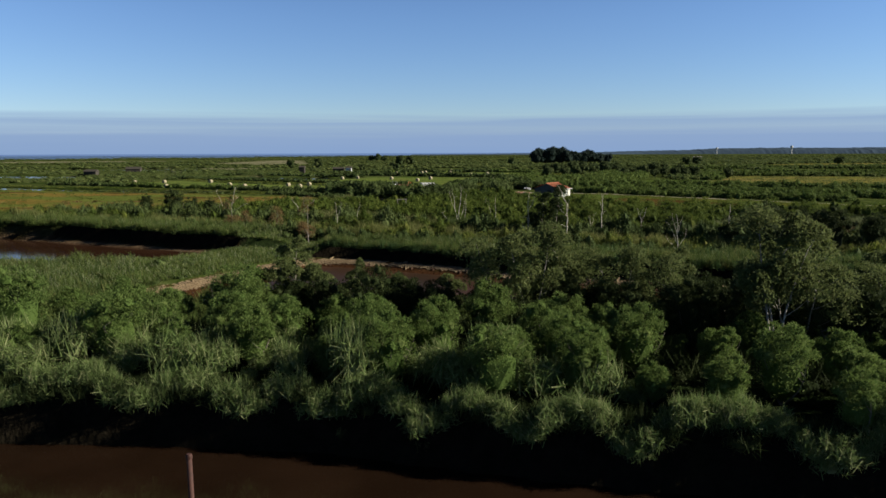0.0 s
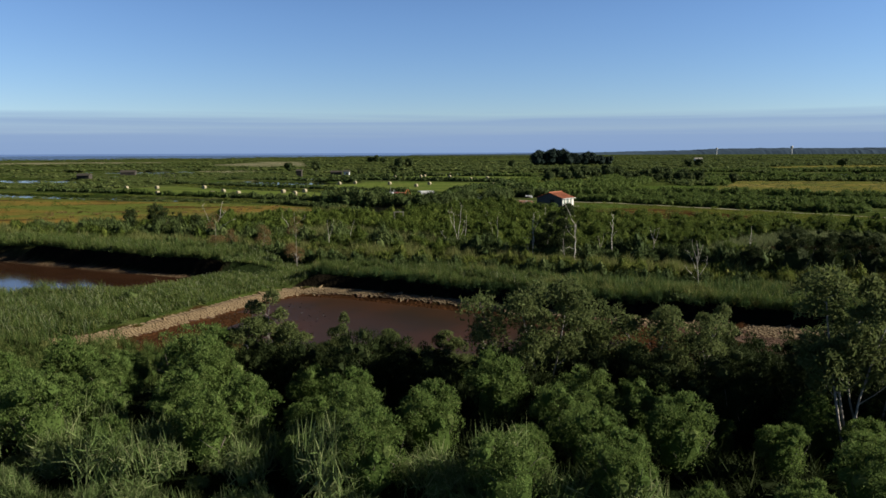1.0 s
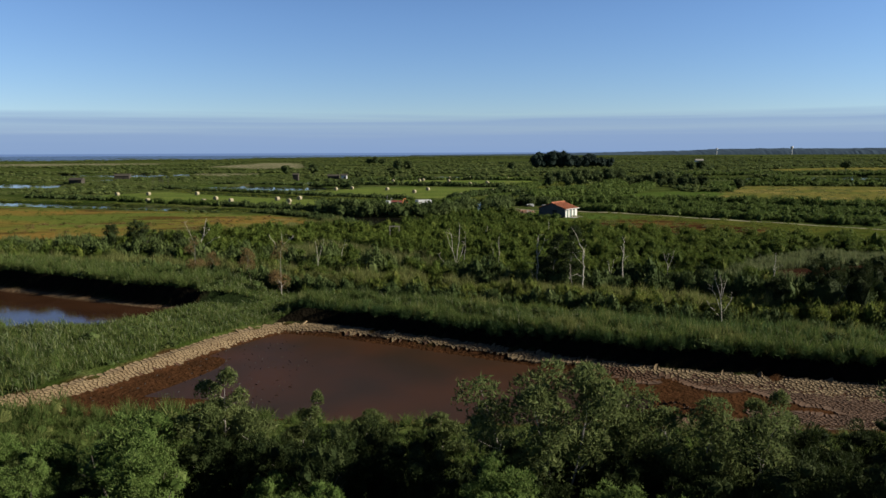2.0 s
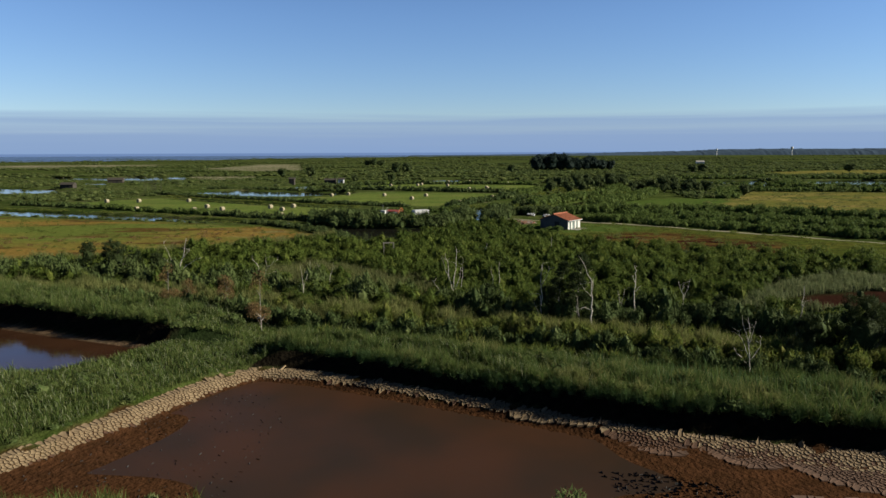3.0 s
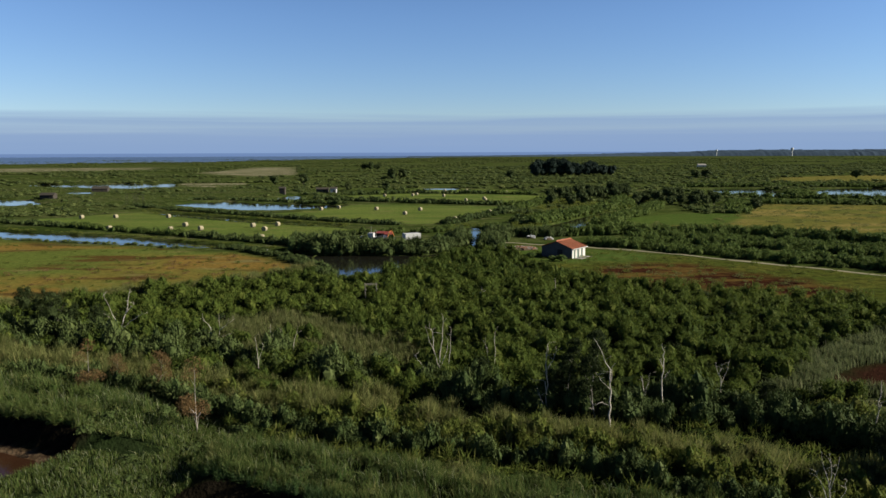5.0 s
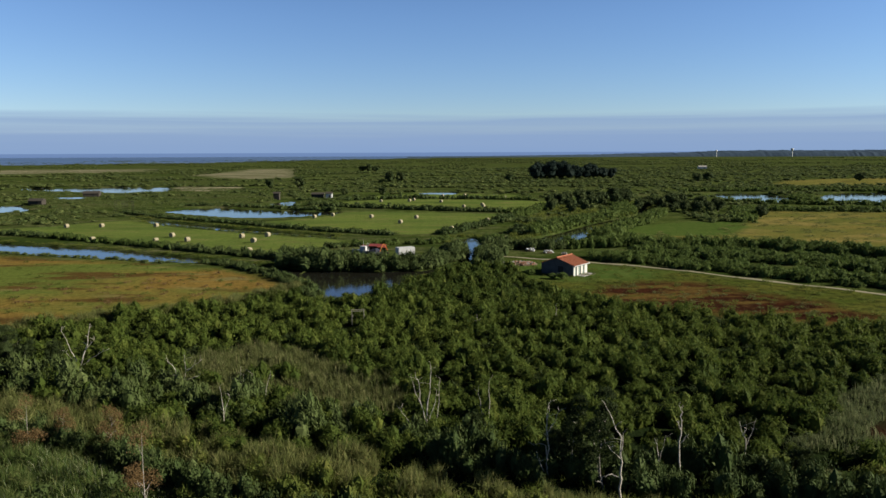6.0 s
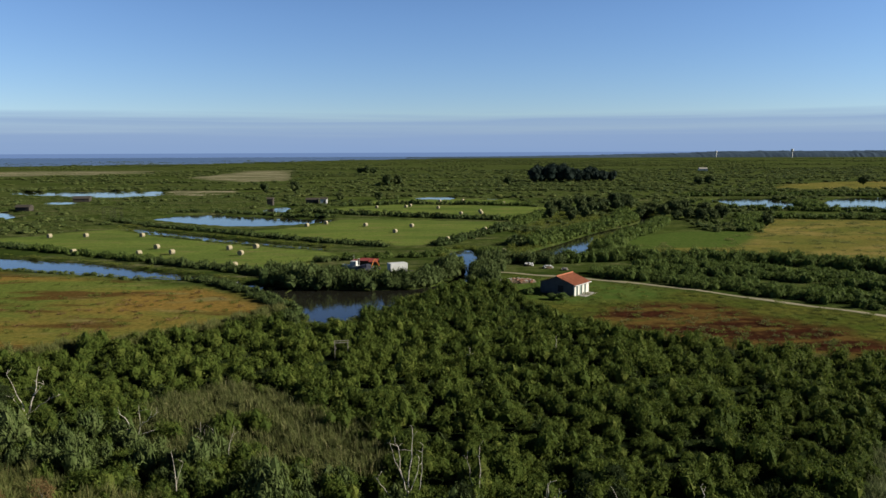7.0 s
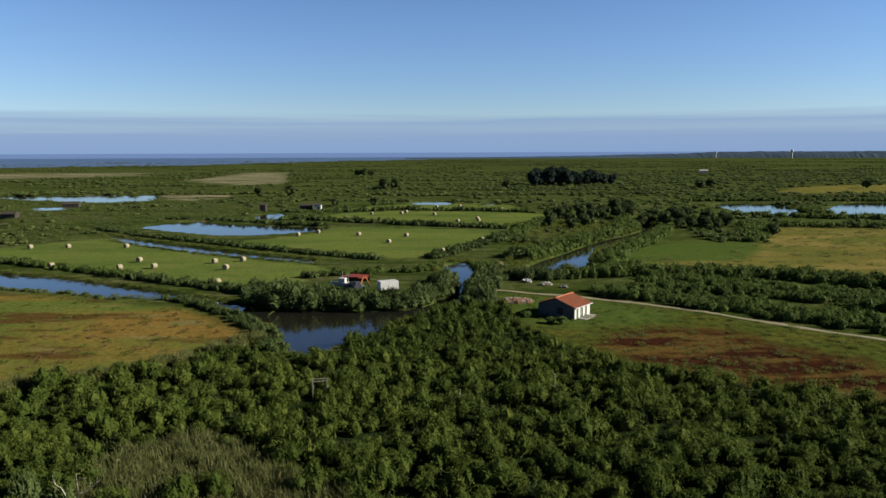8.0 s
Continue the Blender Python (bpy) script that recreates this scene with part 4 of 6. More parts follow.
for k in range(260):
    y0 = 520 + 2300 * rng.random() ** 1.25
    x0, run = rng.uniform(-0.72, 0.75) * y0, rng.uniform(40, 160) * (0.6 + y0 / 1500)
    tilt = rng.uniform(-0.22, 0.12)
    m = int(run / (3.2 + y0 / 400))
    t = np.linspace(0, 1, m)
    x = x0 + run * t
    y = y0 + run * t * tilt + rng.normal(size=m) * 1.5
    ok = dry_land(x, y, 2) & dry_land(x, y + 12, 2) & dry_land(x, y + 24, 2) & dry_land(x, y + 40, 2)
    for p in SANDS:
        ok &= ~inside(p, x, y) & ~inside(p, x, y + 40)
    rows += spots_of(x[ok], y[ok], rng, 2.6 + y0 / 500, 2.0, 0.4, patch=0.01)
many("hedgerows", M_MARSH, rows, P_FAR, "long dark hedgerows across the far marsh", "hedge")


# ---- reeds and tall grass ----
BARE = ((-20.2, 91.2, 1.5, 0.7), (-15.6, 89.3, 1.1, 0.6), (-24.6, 84.0, 0.9, 0.8), (-2.5, 85.2, 1.2, 0.6), (8.5, 79.0, 1.3, 0.6))


def trodden(x, y):
    """True where the dike grass has been worn down to the soil."""
    worn = np.zeros(len(x), bool)
    for cx, cy, rx, ry in BARE:
        worn |= ((x - cx) / rx) ** 2 + ((y - cy) / ry) ** 2 < 1 + 0.4 * wobble(x, y, 2.2)
    return worn


def reeds(name, poly, dense, tall, mat, label, seed, wide=0.05, margin=0.0, lean=0.35):
    r = np.random.default_rng(seed)
    x, y = scatter(poly, dense, r)
    ok = dry_land(x, y, margin) & ~trodden(x, y)
    return blades(name, mat, x[ok], y[ok], tall, label, "reeds", wide, lean, rng=r)


def mounds(name, poly, dense, gap, w, h, mat, label, protos, margin=0.2, spread=0.4, category="grass", sink=0.12):
    x, y = scatter(poly, dense, rng, gap)
    ok = dry_land(x, y, margin) & ~trodden(x, y)
    x, y = x[ok], y[ok]
    return many(name, mat, spots_of(x, y, rng, w, h, spread, sink, 0.3), protos, label, category)


for poly in SIDE_GRASS:
    mounds("rough_grass", poly, 0.7, 1.2, 1.1, 0.7, M_GRASS, "rough grass behind the bank scrub", P_TUFT, 0.3)
DIKE = [(-14.8, 85.8), (-12.3, 85.2), (-7.0, 82.6), (2.4, 77.4), (10.2, 72.9), (16.6, 69.6), (22.8, 67.6), (38, 62.4), (70, 50), (75, 68), (40, 76), (26, 80.5), (12, 84.5), (-2, 89), (-13, 94)]
DIKE_BETWEEN = [(-25.0, 92.6), (-26.4, 89.6), (-28.4, 86.0), (-31.2, 82.8), (-40, 81), (-40, 72), (-31, 66), (-26.0, 66.6), (-23.6, 70.1), (-21.5, 74.2), (-19.3, 78.4), (-16.9, 82.0), (-14, 84.5), (-13, 96), (-20, 101), (-27, 99)]
DIKE_NEAR = [(-34.5, 82), (-46, 78.6), (-70, 76), (-70, 52), (-30, 52), (-27, 60), (-27, 66)]
DIKE_WEST = [(-75, 115), (-49, 103.8), (-40, 99.5), (-33, 96.0), (-25.6, 93.0), (-18, 101), (-30, 109), (-46, 115), (-75, 124)]
mounds("dike_grass", DIKE, 3.2, 0.64, 0.64, 0.85, M_GRASS, "rough grass and reeds on the dike behind the drying pond", P_GRASS, spread=0.62)
reeds("reed_bed", [(12, 75), (20, 71), (34, 67), (60, 58), (70, 66), (40, 75), (24, 80), (14, 83)], 7, 1.2, M_GREENREED, "fresh green reeds on the dike", 1, 0.03)
reeds("reed_bed", DIKE, 1.5, 0.95, M_GRASS, "reed stalks standing in the dike grass", 14, 0.03)
# dark lumps of bramble and low scrub that break the dikes' grass
for poly, share in ((DIKE, 0.30), (DIKE_BETWEEN, 0.30), (DIKE_NEAR, 0.22), (DIKE_WEST, 0.35), ([(6, 76.5), (38, 63.4), (70, 51), (72, 60), (38, 70), (10, 79)], 0.45)):
    x, y = scatter(poly, 0.9, rng, 0.8)
    ok = (wobble(x, y, 0.55, 5) > 0.35) & dry_land(x, y, 0.9) & ~trodden(x, y) & (rng.random(len(x)) < 2.2 * share)
    many("low_scrub", M_HEDGE, spots_of(x[ok], y[ok], rng, 0.75, 0.62, 0.5, 0.1, 0.3), P_MID, "dark low bramble lumps in the dike grass", "scrub")
x, y = scatter(DIKE, 0.9, rng, 0.8)
ok = (wobble(x, y, 0.33, 2) > 0.25) & dry_land(x, y, 0.6)
many("dry_tufts", M_SEDGE, spots_of(x[ok], y[ok], rng, 0.75, 1.0, 0.4, 0.1, 0.3), P_GRASS, "straw-coloured dry tufts in the dike grass", "grass")
mounds("dike_grass", DIKE_BETWEEN, 1.6, 0.9, 0.55, 0.36, M_GRASS, "rough green grass on the dike between two ponds", P_GRASS, 0.0, 0.6)
reeds("dike_grass", DIKE_BETWEEN, 52, 0.45, M_GRASS, "windblown green grass on the dike between two ponds", 21, 0.021, 0.0, 0.9)
mounds("dike_grass", DIKE_NEAR, 1.2, 1.0, 0.8, 0.75, M_GRASS, "tall green grass on the near dike", P_GRASS, 0.0, 0.6)
reeds("dike_grass", DIKE_NEAR, 20, 0.8, M_GRASS, "windblown green grass on the near dike", 22, 0.03, 0.0, 0.9)
mounds("dike_grass", DIKE_WEST, 1.5, 0.9, 0.75, 1.0, M_GRASS, "rough grass and reeds behind the western pond", P_GRASS, 0.3, 0.6)
reeds("dike_grass", DIKE_WEST, 14, 0.95, M_GRASS, "rough grass blades behind the western pond", 23, 0.03, 0.3, 0.8)
reeds("dike_grass", DIKE, 20, 0.75, M_GRASS, "windblown grass on the dike behind the drying pond", 24, 0.026, 0.3, 0.9)
# pale seed heads that stand above the grass
for poly, dense, tall, seed in ((DIKE_BETWEEN, 4, 0.65, 51), (DIKE_NEAR, 6, 0.95, 52), (DIKE_WEST, 3, 1.10, 53), (DIKE, 3, 0.95, 54)):
    reeds("seed_heads", poly, dense, tall, M_SEEDHEAD, "pale seed heads swaying over the dike grass", seed, 0.016, 0.4, 0.9)
mounds("rough_grass", [(-36, 58.6), (-26, 58.4), (-16, 58.4), (-9, 56.5), (-9, 50), (-14, 48), (-36, 48)], 1.0, 1.0, 0.85, 1.2, M_GRASS, "tall rank grass on the near shore of the pond", P_GRASS, 0.4)
mounds("rough_grass", [(-34, 59.5), (-26, 59.3), (-16, 59.9), (-10, 57.6), (4, 56.4), (24, 54.6), (24, 50), (-10, 50), (-14, 48), (-34, 48)], 1.8, 0.75, 0.7, 0.7, M_GRASS, "rough grass on the near shore of the pond", P_GRASS, 0.3)
mounds("rough_grass", [(-18, 101), (-13, 94), (0, 87.5), (16, 82.5), (36, 76.5), (75, 66), (80, 90), (36, 98), (0, 106), (-18, 110)], 1.4, 0.85, 0.8, 0.8, M_OLIVE, "olive grass between rows of scrub", P_TUFT)
mounds("rough_grass", [(-80, 130), (-46, 121), (-30, 115), (-18, 108), (-18, 102), (-30, 109), (-46, 115), (-80, 123)], 1.4, 0.85, 0.8, 0.8, M_OLIVE, "olive grass along the dike", P_TUFT)
edge = [(-14.6, 85.0), (-12.6, 84.3), (-7.4, 81.6), (1.9, 76.4), (9.7, 71.9), (16.2, 68.6), (22.5, 66.6), (27.6, 65.0), (38, 61.4)]
x, y = band(edge, 0.5, 3.0, rng)
many("dike_grass", M_GRASS, spots_of(x + 0.3, y + 1.75, rng, 0.62, 0.75, 0.45, 0.15, 0.3), P_GRASS, "grass overhanging the dike's edge", "grass")
# grass on the dike's face, its shade painted with a darker green
x, y = band(edge, 0.5, 3.2, rng)
many("bank_growth", M_GREENREED, spots_of(x + 0.2, y + 1.0, rng, 0.5, 0.7, 0.45, 0.15, 0.3), P_GRASS, "grass on the steep face of the dike, coloured dark for its shade", "grass")
edge = [(-75, 114.6), (-48.9, 103.3), (-40.3, 99.0), (-32.9, 95.5), (-25.5, 92.4)]
x, y = band(edge, 0.5, 2.6, rng)
many("dike_grass", M_GRASS, spots_of(x, y + 0.95, rng, 0.62, 0.95, 0.35, 0.15, 0.3), P_GRASS, "grass overhanging the dike's edge", "grass")
# dark-leaved mounds stand in for the black shade between the bank bushes
mounds("undergrowth", [(-34, 38), (-20, 36), (-6, 34.5), (2, 32.5), (8, 30.5), (20, 28), (40, 24), (44, 50), (26, 50), (6, 49), (-11, 49), (-13, 48), (-34, 48)], 1.0, 1.1, 1.1, 1.0, M_DARK, "undergrowth coloured dark for the shade between the bushes", P_GRASS)
mounds("reed_bed", REED_MID, 2.0, 0.9, 0.9, 0.85, M_DRYREED, "pale olive reeds among the shrubs", P_STRAND, category="reeds")
reeds("reed_bed", REED_MID, 12, 1.25, M_DRYREED, "pale reed stalks among the shrubs", 5, 0.028)
mounds("reed_bed", REED_RED, 2.0, 0.85, 0.9, 0.8, M_PALEREED, "pale grey-green reeds around a small red pool", P_STRAND, category="reeds")
reeds("reed_bed", REED_RED, 16, 1.0, M_PALEREED, "pale reed stalks around a small red pool", 6, 0.03)
# leafy reeds along the river
x, y = scatter([(-36, 35.2), (-19.4, 34), (-9.2, 33.3), (-4.1, 32.4), (2, 31.0), (5, 33.2), (-4, 35.8), (-16, 38), (-36, 40)], 2.0, rng, 1.15)
many("reed_bed", M_REED, spots_of(x, y, rng, 1.1, 1.8, 0.55, 0.2, 0.4), P_REED, "leafy reeds on the river bank", "reeds")
x, y = scatter([(4, 30.4), (9.1, 28.9), (20, 26.6), (40, 22.6), (40, 24.6), (20, 28.4), (9, 30.8), (5, 32.4)], 0.4, rng, 1.5)
many("reed_bed", M_REED, spots_of(x, y, rng, 1.1, 1.5, 0.4, 0.2, 0.4), P_REED, "leafy reeds on the river bank", "reeds")
# clumps that hang over the edge of the bank, with hollows between
x = np.arange(-37, 34, 0.42) + rng.uniform(-0.15, 0.15, 170)[:len(np.arange(-37, 34, 0.42))]
y = np.interp(x, [-36, -19.4, -9.2, -4.1, -0.7, 5, 9.1, 20, 34], [33.6, 32.2, 31.5, 30.8, 29.6, 28.0, 27.0, 24.7, 21.8])
lumps = (-19.4, -13.2, -8.4, -4.6, -0.6, 3.6, 7.6, 14.6, 22, -27)
hang = np.max([np.exp(-((x - c) / 1.3) ** 2) for c in lumps], axis=0)
z = 1.0 - 1.15 * hang * rng.uniform(0.6, 1.1, len(x))
y = y + 0.9 - 0.85 * hang
many("reed_bed", M_REED, list(zip(x, y, z, rng.uniform(0, 6, len(x)), rng.uniform(0.7, 1.1, len(x)), rng.uniform(1.0, 1.6, len(x)), rng.random(len(x)))), P_REED, "reeds hanging over the river bank's edge", "reeds")
# dark-leaved plants added to give the steep bank its black shade
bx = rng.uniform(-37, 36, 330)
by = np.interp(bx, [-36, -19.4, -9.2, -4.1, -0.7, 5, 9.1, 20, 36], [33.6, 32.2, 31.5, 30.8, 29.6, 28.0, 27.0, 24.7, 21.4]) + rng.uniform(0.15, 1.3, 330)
many("bank_growth", M_DARK, list(zip(bx, by, height(bx, by) - 0.35, rng.uniform(0, 6, 330), rng.uniform(0.5, 0.9, 330), rng.uniform(0.5, 1.0, 330), rng.random(330) * 0.4)), P_GRASS, "dark trailing growth added for the shade on the steep river bank", "grass")
many("reed_bed", M_DRYREED, [(-0.5, 29.6, -1.0, 0.3, 0.42, 1.15, 0.9), (-4.0, 30.7, -0.6, 1.3, 0.3, 0.7, 0.7)], P_REED, "dry straw-coloured reed tuft on the bank", "reeds")


# ---- near bushes and trees, each a thing ----
def branchy(rng, h, spread, stems, sides=5, r0=0.10, twigs=3, start=0.35):
    """Stems with limbs: pieces of tube from the ground up to height h."""
    pieces, tips = [], []
    for k in range(stems):
        a = 2 * math.pi * (k + rng.random() * 0.6) / stems
        lean = spread * (0.25 + 0.5 * rng.random()) * (stems > 1)
        top = Vector((math.cos(a) * lean, math.sin(a) * lean, h * (0.8 + 0.2 * rng.random())))
        bow = Vector(rng.normal(size=3)) * 0.06 * h
        line = [top * t + bow * (math.sin(math.pi * t)) for t in (0, 0.25, 0.5, 0.75, 1)]
        pieces.append(tube(line, [r0, r0 * 0.8, r0 * 0.6, r0 * 0.4, r0 * 0.15], sides))
        for _ in range(twigs):
            t = start + (0.9 - start) * rng.random()
            s = top * t + bow * math.sin(math.pi * t)
            b = rng.random() * 2 * math.pi
            reach = spread * (0.35 + 0.4 * rng.random()) * (1.1 - 0.6 * t)
            e = s + Vector((math.cos(b) * reach, math.sin(b) * reach, reach * (0.5 + 0.6 * rng.random())))
            pieces.append(tube([s, (s + e) / 2 + Vector((0, 0, -0.06 * reach)), e], [r0 * 0.38, r0 * 0.26, r0 * 0.08], 4))
            tips.append(tuple(e))
        tips.append(tuple(top))
    return joined(pieces), tips


def bush_kind(seed, w, h, leaves, size, lobes, mat, sprig=0.25, slim=1.1, fuzz=0.45):
    rng = np.random.default_rng(seed)
    c, r = bush_lobes(rng, w, h, lobes)
    crown = crown_mesh("crown", mat, *crown_data(rng, c, r, leaves, size, 0.45, 0, 0.80, sprig=sprig, slim=slim, fuzz=fuzz))
    (v, f), _ = branchy(rng, h * 0.75, w, 4, 4, 0.06, 2)
    return crown, mesh_of("woody_base", v, f, M_BARK)


def tree_kind(seed, h, w, leaves, size, mat, stems=1, low=0.25):
    """A slim airy tree: leaf clumps round the twig ends, with gaps between."""
    rng = np.random.default_rng(seed)
    (v, f), tips = branchy(rng, h, w, stems, 6, 0.055, 9 if stems == 1 else 5, 0.35 if low > 0.1 else 0.12)
    tips = [t for t in tips if t[2] > h * low] or tips
    centres = [tuple(np.array(t) + rng.normal(size=3) * 0.12) for t in tips for _ in range(2)]
    radii = [((0.30 + 0.30 * rng.random()) * w * 0.75,) * 2 + ((0.35 + 0.3 * rng.random()) * w * (0.6 if low > 0.1 else 0.9),) for _ in centres]
    crown = crown_mesh("crown", mat, *crown_data(rng, centres, radii, leaves, size, 0.2, 0.3, 0))
    return crown, mesh_of("trunk", v, f, M_PALEBARK)


BUSHES = [bush_kind(100 + k, w, h, 7200, 0.105, 52, M_BANKBUSH, 0.9, 0.8, 0.75) for k, (w, h) in enumerate(((1.9, 3.9), (2.2, 4.3), (1.6, 3.3), (2.0, 3.6), (1.4, 2.8)))]
THICKETS = [bush_kind(120 + k, w, h, 5600, 0.135, 44, M_DARK, 1.1, 0.6, 0.8) for k, (w, h) in enumerate(((1.9, 4.6), (1.7, 4.2), (2.0, 5.0)))]
BIRCHES = [tree_kind(140 + k, h, w, 4600, 0.14, M_BIRCH, s) for k, (h, w, s) in enumerate(((6.0, 1.45, 1), (7.0, 1.6, 2), (4.9, 1.3, 1), (5.6, 1.9, 3)))]
DARKTREE = tree_kind(155, 7.6, 1.9, 3600, 0.22, M_DARK, 2, 0.15)
RUSTY = [tree_kind(160 + k, h, w, 2600, 0.10, M_RUST, 1, 0.05) for k, (h, w) in enumerate(((5.6, 1.5), (4.8, 1.6)))]


def plant(name, kind, x, y, label, category, group, scale=1.0, turn=0.0, stem="woody_base"):
    z = float(height(np.array([x]), np.array([y]))[0]) - 0.05
    ob = thing(name, pose(x, y, z, 0, 0, turn), label, category, group)
    ob.scale = (scale,) * 3
    part("crown", kind[0], ob)
    part(stem, kind[1], ob, "grey-brown bark")
    return ob


spots = scatter([(-34, 37), (-20, 35), (-6, 34), (2, 30.6), (8, 28.4), (20, 25.8), (34, 23), (34, 36), (20, 38), (8, 40), (-8, 42), (-13, 46), (-34, 47)], 1.6, rng, 2.5)
for k, (x, y) in enumerate(zip(*spots)):
    if not dry_land(np.array([x]), np.array([y]), 1.2)[0]:
        continue
    j = int(rng.integers(0, 5))
    plant("bush", BUSHES[j], x, y, "leafy green willow bush on the river bank", "bush", "bushes on the river bank", (0.62 + 0.38 * rng.random()) * (1.22 if y > 40 else 1.0), rng.uniform(0, 360))
spots = scatter([(-9.0, 43), (2, 41.5), (12, 39), (20, 37), (40, 33), (44, 43), (26, 45), (6, 46), (-9.0, 46.5)], 1.8, rng, 1.9)
for k, (x, y) in enumerate(zip(*spots)):
    if not dry_land(np.array([x]), np.array([y]), 0.8)[0]:
        continue
    plant("thicket", THICKETS[int(rng.integers(0, 3))], x, y, "dark dense blackthorn bush by the pond", "bush", "dark bushes by the pond", (0.78 if x < 13 else 0.90) + 0.24 * rng.random(), rng.uniform(0, 360))
for x, y, j, s in ((-8.7, 45.6, 0, 1.06), (-9.6, 45.0, 2, 1.05), (-7.6, 45.0, 2, 1.0), (-5, 47.6, 0, 0.80), (-2.7, 48, 2, 0.78), (0.6, 47.4, 2, 0.80), (2.4, 45.6, 0, 0.74), (5.1, 42.4, 1, 1.16), (4.0, 43.6, 3, 1.25),
                   (6.4, 43.8, 0, 1.2), (8.4, 44.5, 3, 1.05), (10.5, 43, 1, 0.98), (12.4, 42, 3, 1.05), (14.4, 44, 0, 1.0), (16.8, 36, 1, 1.28), (18.0, 37.0, 0, 1.35), (18.6, 37.5, 3, 1.2), (20.2, 42, 0, 1.0), (27, 44, 1, 1.0), (25, 41, 3, 1.0)):
    plant("birch_tree", BIRCHES[j], x, y, "slender birch with thin olive leaves and pale stem", "tree", "birches by the pond", s, rng.uniform(0, 360), "trunk")
for x, y, j, s in ((-29.0, 102.4, 0, 0.95), (-28, 106, 1, 0.8), (-23, 104, 1, 0.95), (-17.3, 95.9, 0, 1.15)):
    plant("withered_birch", RUSTY[j], x, y, "young birch with withered rust-brown leaves on the dike", "tree", "withered birches", s, rng.uniform(0, 360), "trunk")


for x, y, j, s in ((37.0, 83.5, 2, 1.3), (40.5, 84.5, 0, 1.25), (43.5, 82, 2, 1.2), (47, 80, 1, 1.2), (33.5, 86, 1, 0.9), (-46.5, 128.5, 2, 1.2), (-43, 127, 0, 1.0), (-40, 127.5, 1, 0.95), (-56, 140, 1, 1.0),
                   (12.6, 100.6, 1, 0.9), (6.5, 106, 1, 0.75), (30.5, 98.5, 0, 0.7), (49, 96, 2, 0.9), (54, 92, 0, 0.95)):
    plant("thicket", THICKETS[j], x, y, "tall dark bush standing above the marsh scrub", "bush", "dark bushes in the marsh", s, 77 * x)
for x, y, s in ((15.6, 97.6, 1.0), (13.9, 99.2, 0.85)):
    plant("marsh_tree", DARKTREE, x, y, "slim dark-leaved tree among the marsh scrub", "tree", "trees in the marsh", s, 40 * s, "trunk")


def dead_tree(x, y, limbs, seed, thick=0.075, label="bare bleached dead tree among the shrubs"):
    """Crooked bare limbs: each a line of (sideways, up) from the foot of the tree, thinning to its end."""
    rng = np.random.default_rng(seed)
    pieces = []
    for n, line in enumerate(limbs):
        drift = rng.normal() * 0.25
        pts = []
        for (ax, az), (bx, bz) in zip(line, line[1:]):
            for t in (0.0, 0.34, 0.67):
                q = len(pts)
                kink = rng.normal(size=3) * 0.045 * (q > 0)
                pts.append(Vector((ax + (bx - ax) * t, drift * 0.3 * q * 0.2, az + (bz - az) * t)) + Vector(kink))
        pts.append(Vector((line[-1][0], drift * 0.06 * len(pts), line[-1][1])))
        r0 = thick if n == 0 else thick * 0.55
        pieces.append(tube(pts, [r0 * (1 - 0.78 * k / (len(pts) - 1)) for k in range(len(pts))], 6))
        for _ in range(3):      # short broken twigs
            p = pts[int(rng.integers(len(pts) // 2, len(pts)))]
            e = p + Vector((rng.normal() * 0.35, rng.normal() * 0.35, rng.uniform(0.1, 0.5)))
            pieces.append(tube([p, (p + e) / 2 + Vector((0.03, 0, 0.04)), e], [thick * 0.22, thick * 0.16, thick * 0.06], 4))
    v, f = joined(pieces)
    z = float(height(np.array([x]), np.array([y]))[0]) - 0.1
    ob = new("dead_tree", mesh_of("dead_tree", v, f, M_DEAD, smooth=True))
    ob.matrix_basis = pose(x, y, z)
    return tagged(ob, label, "tree", "dead trees in the marsh")


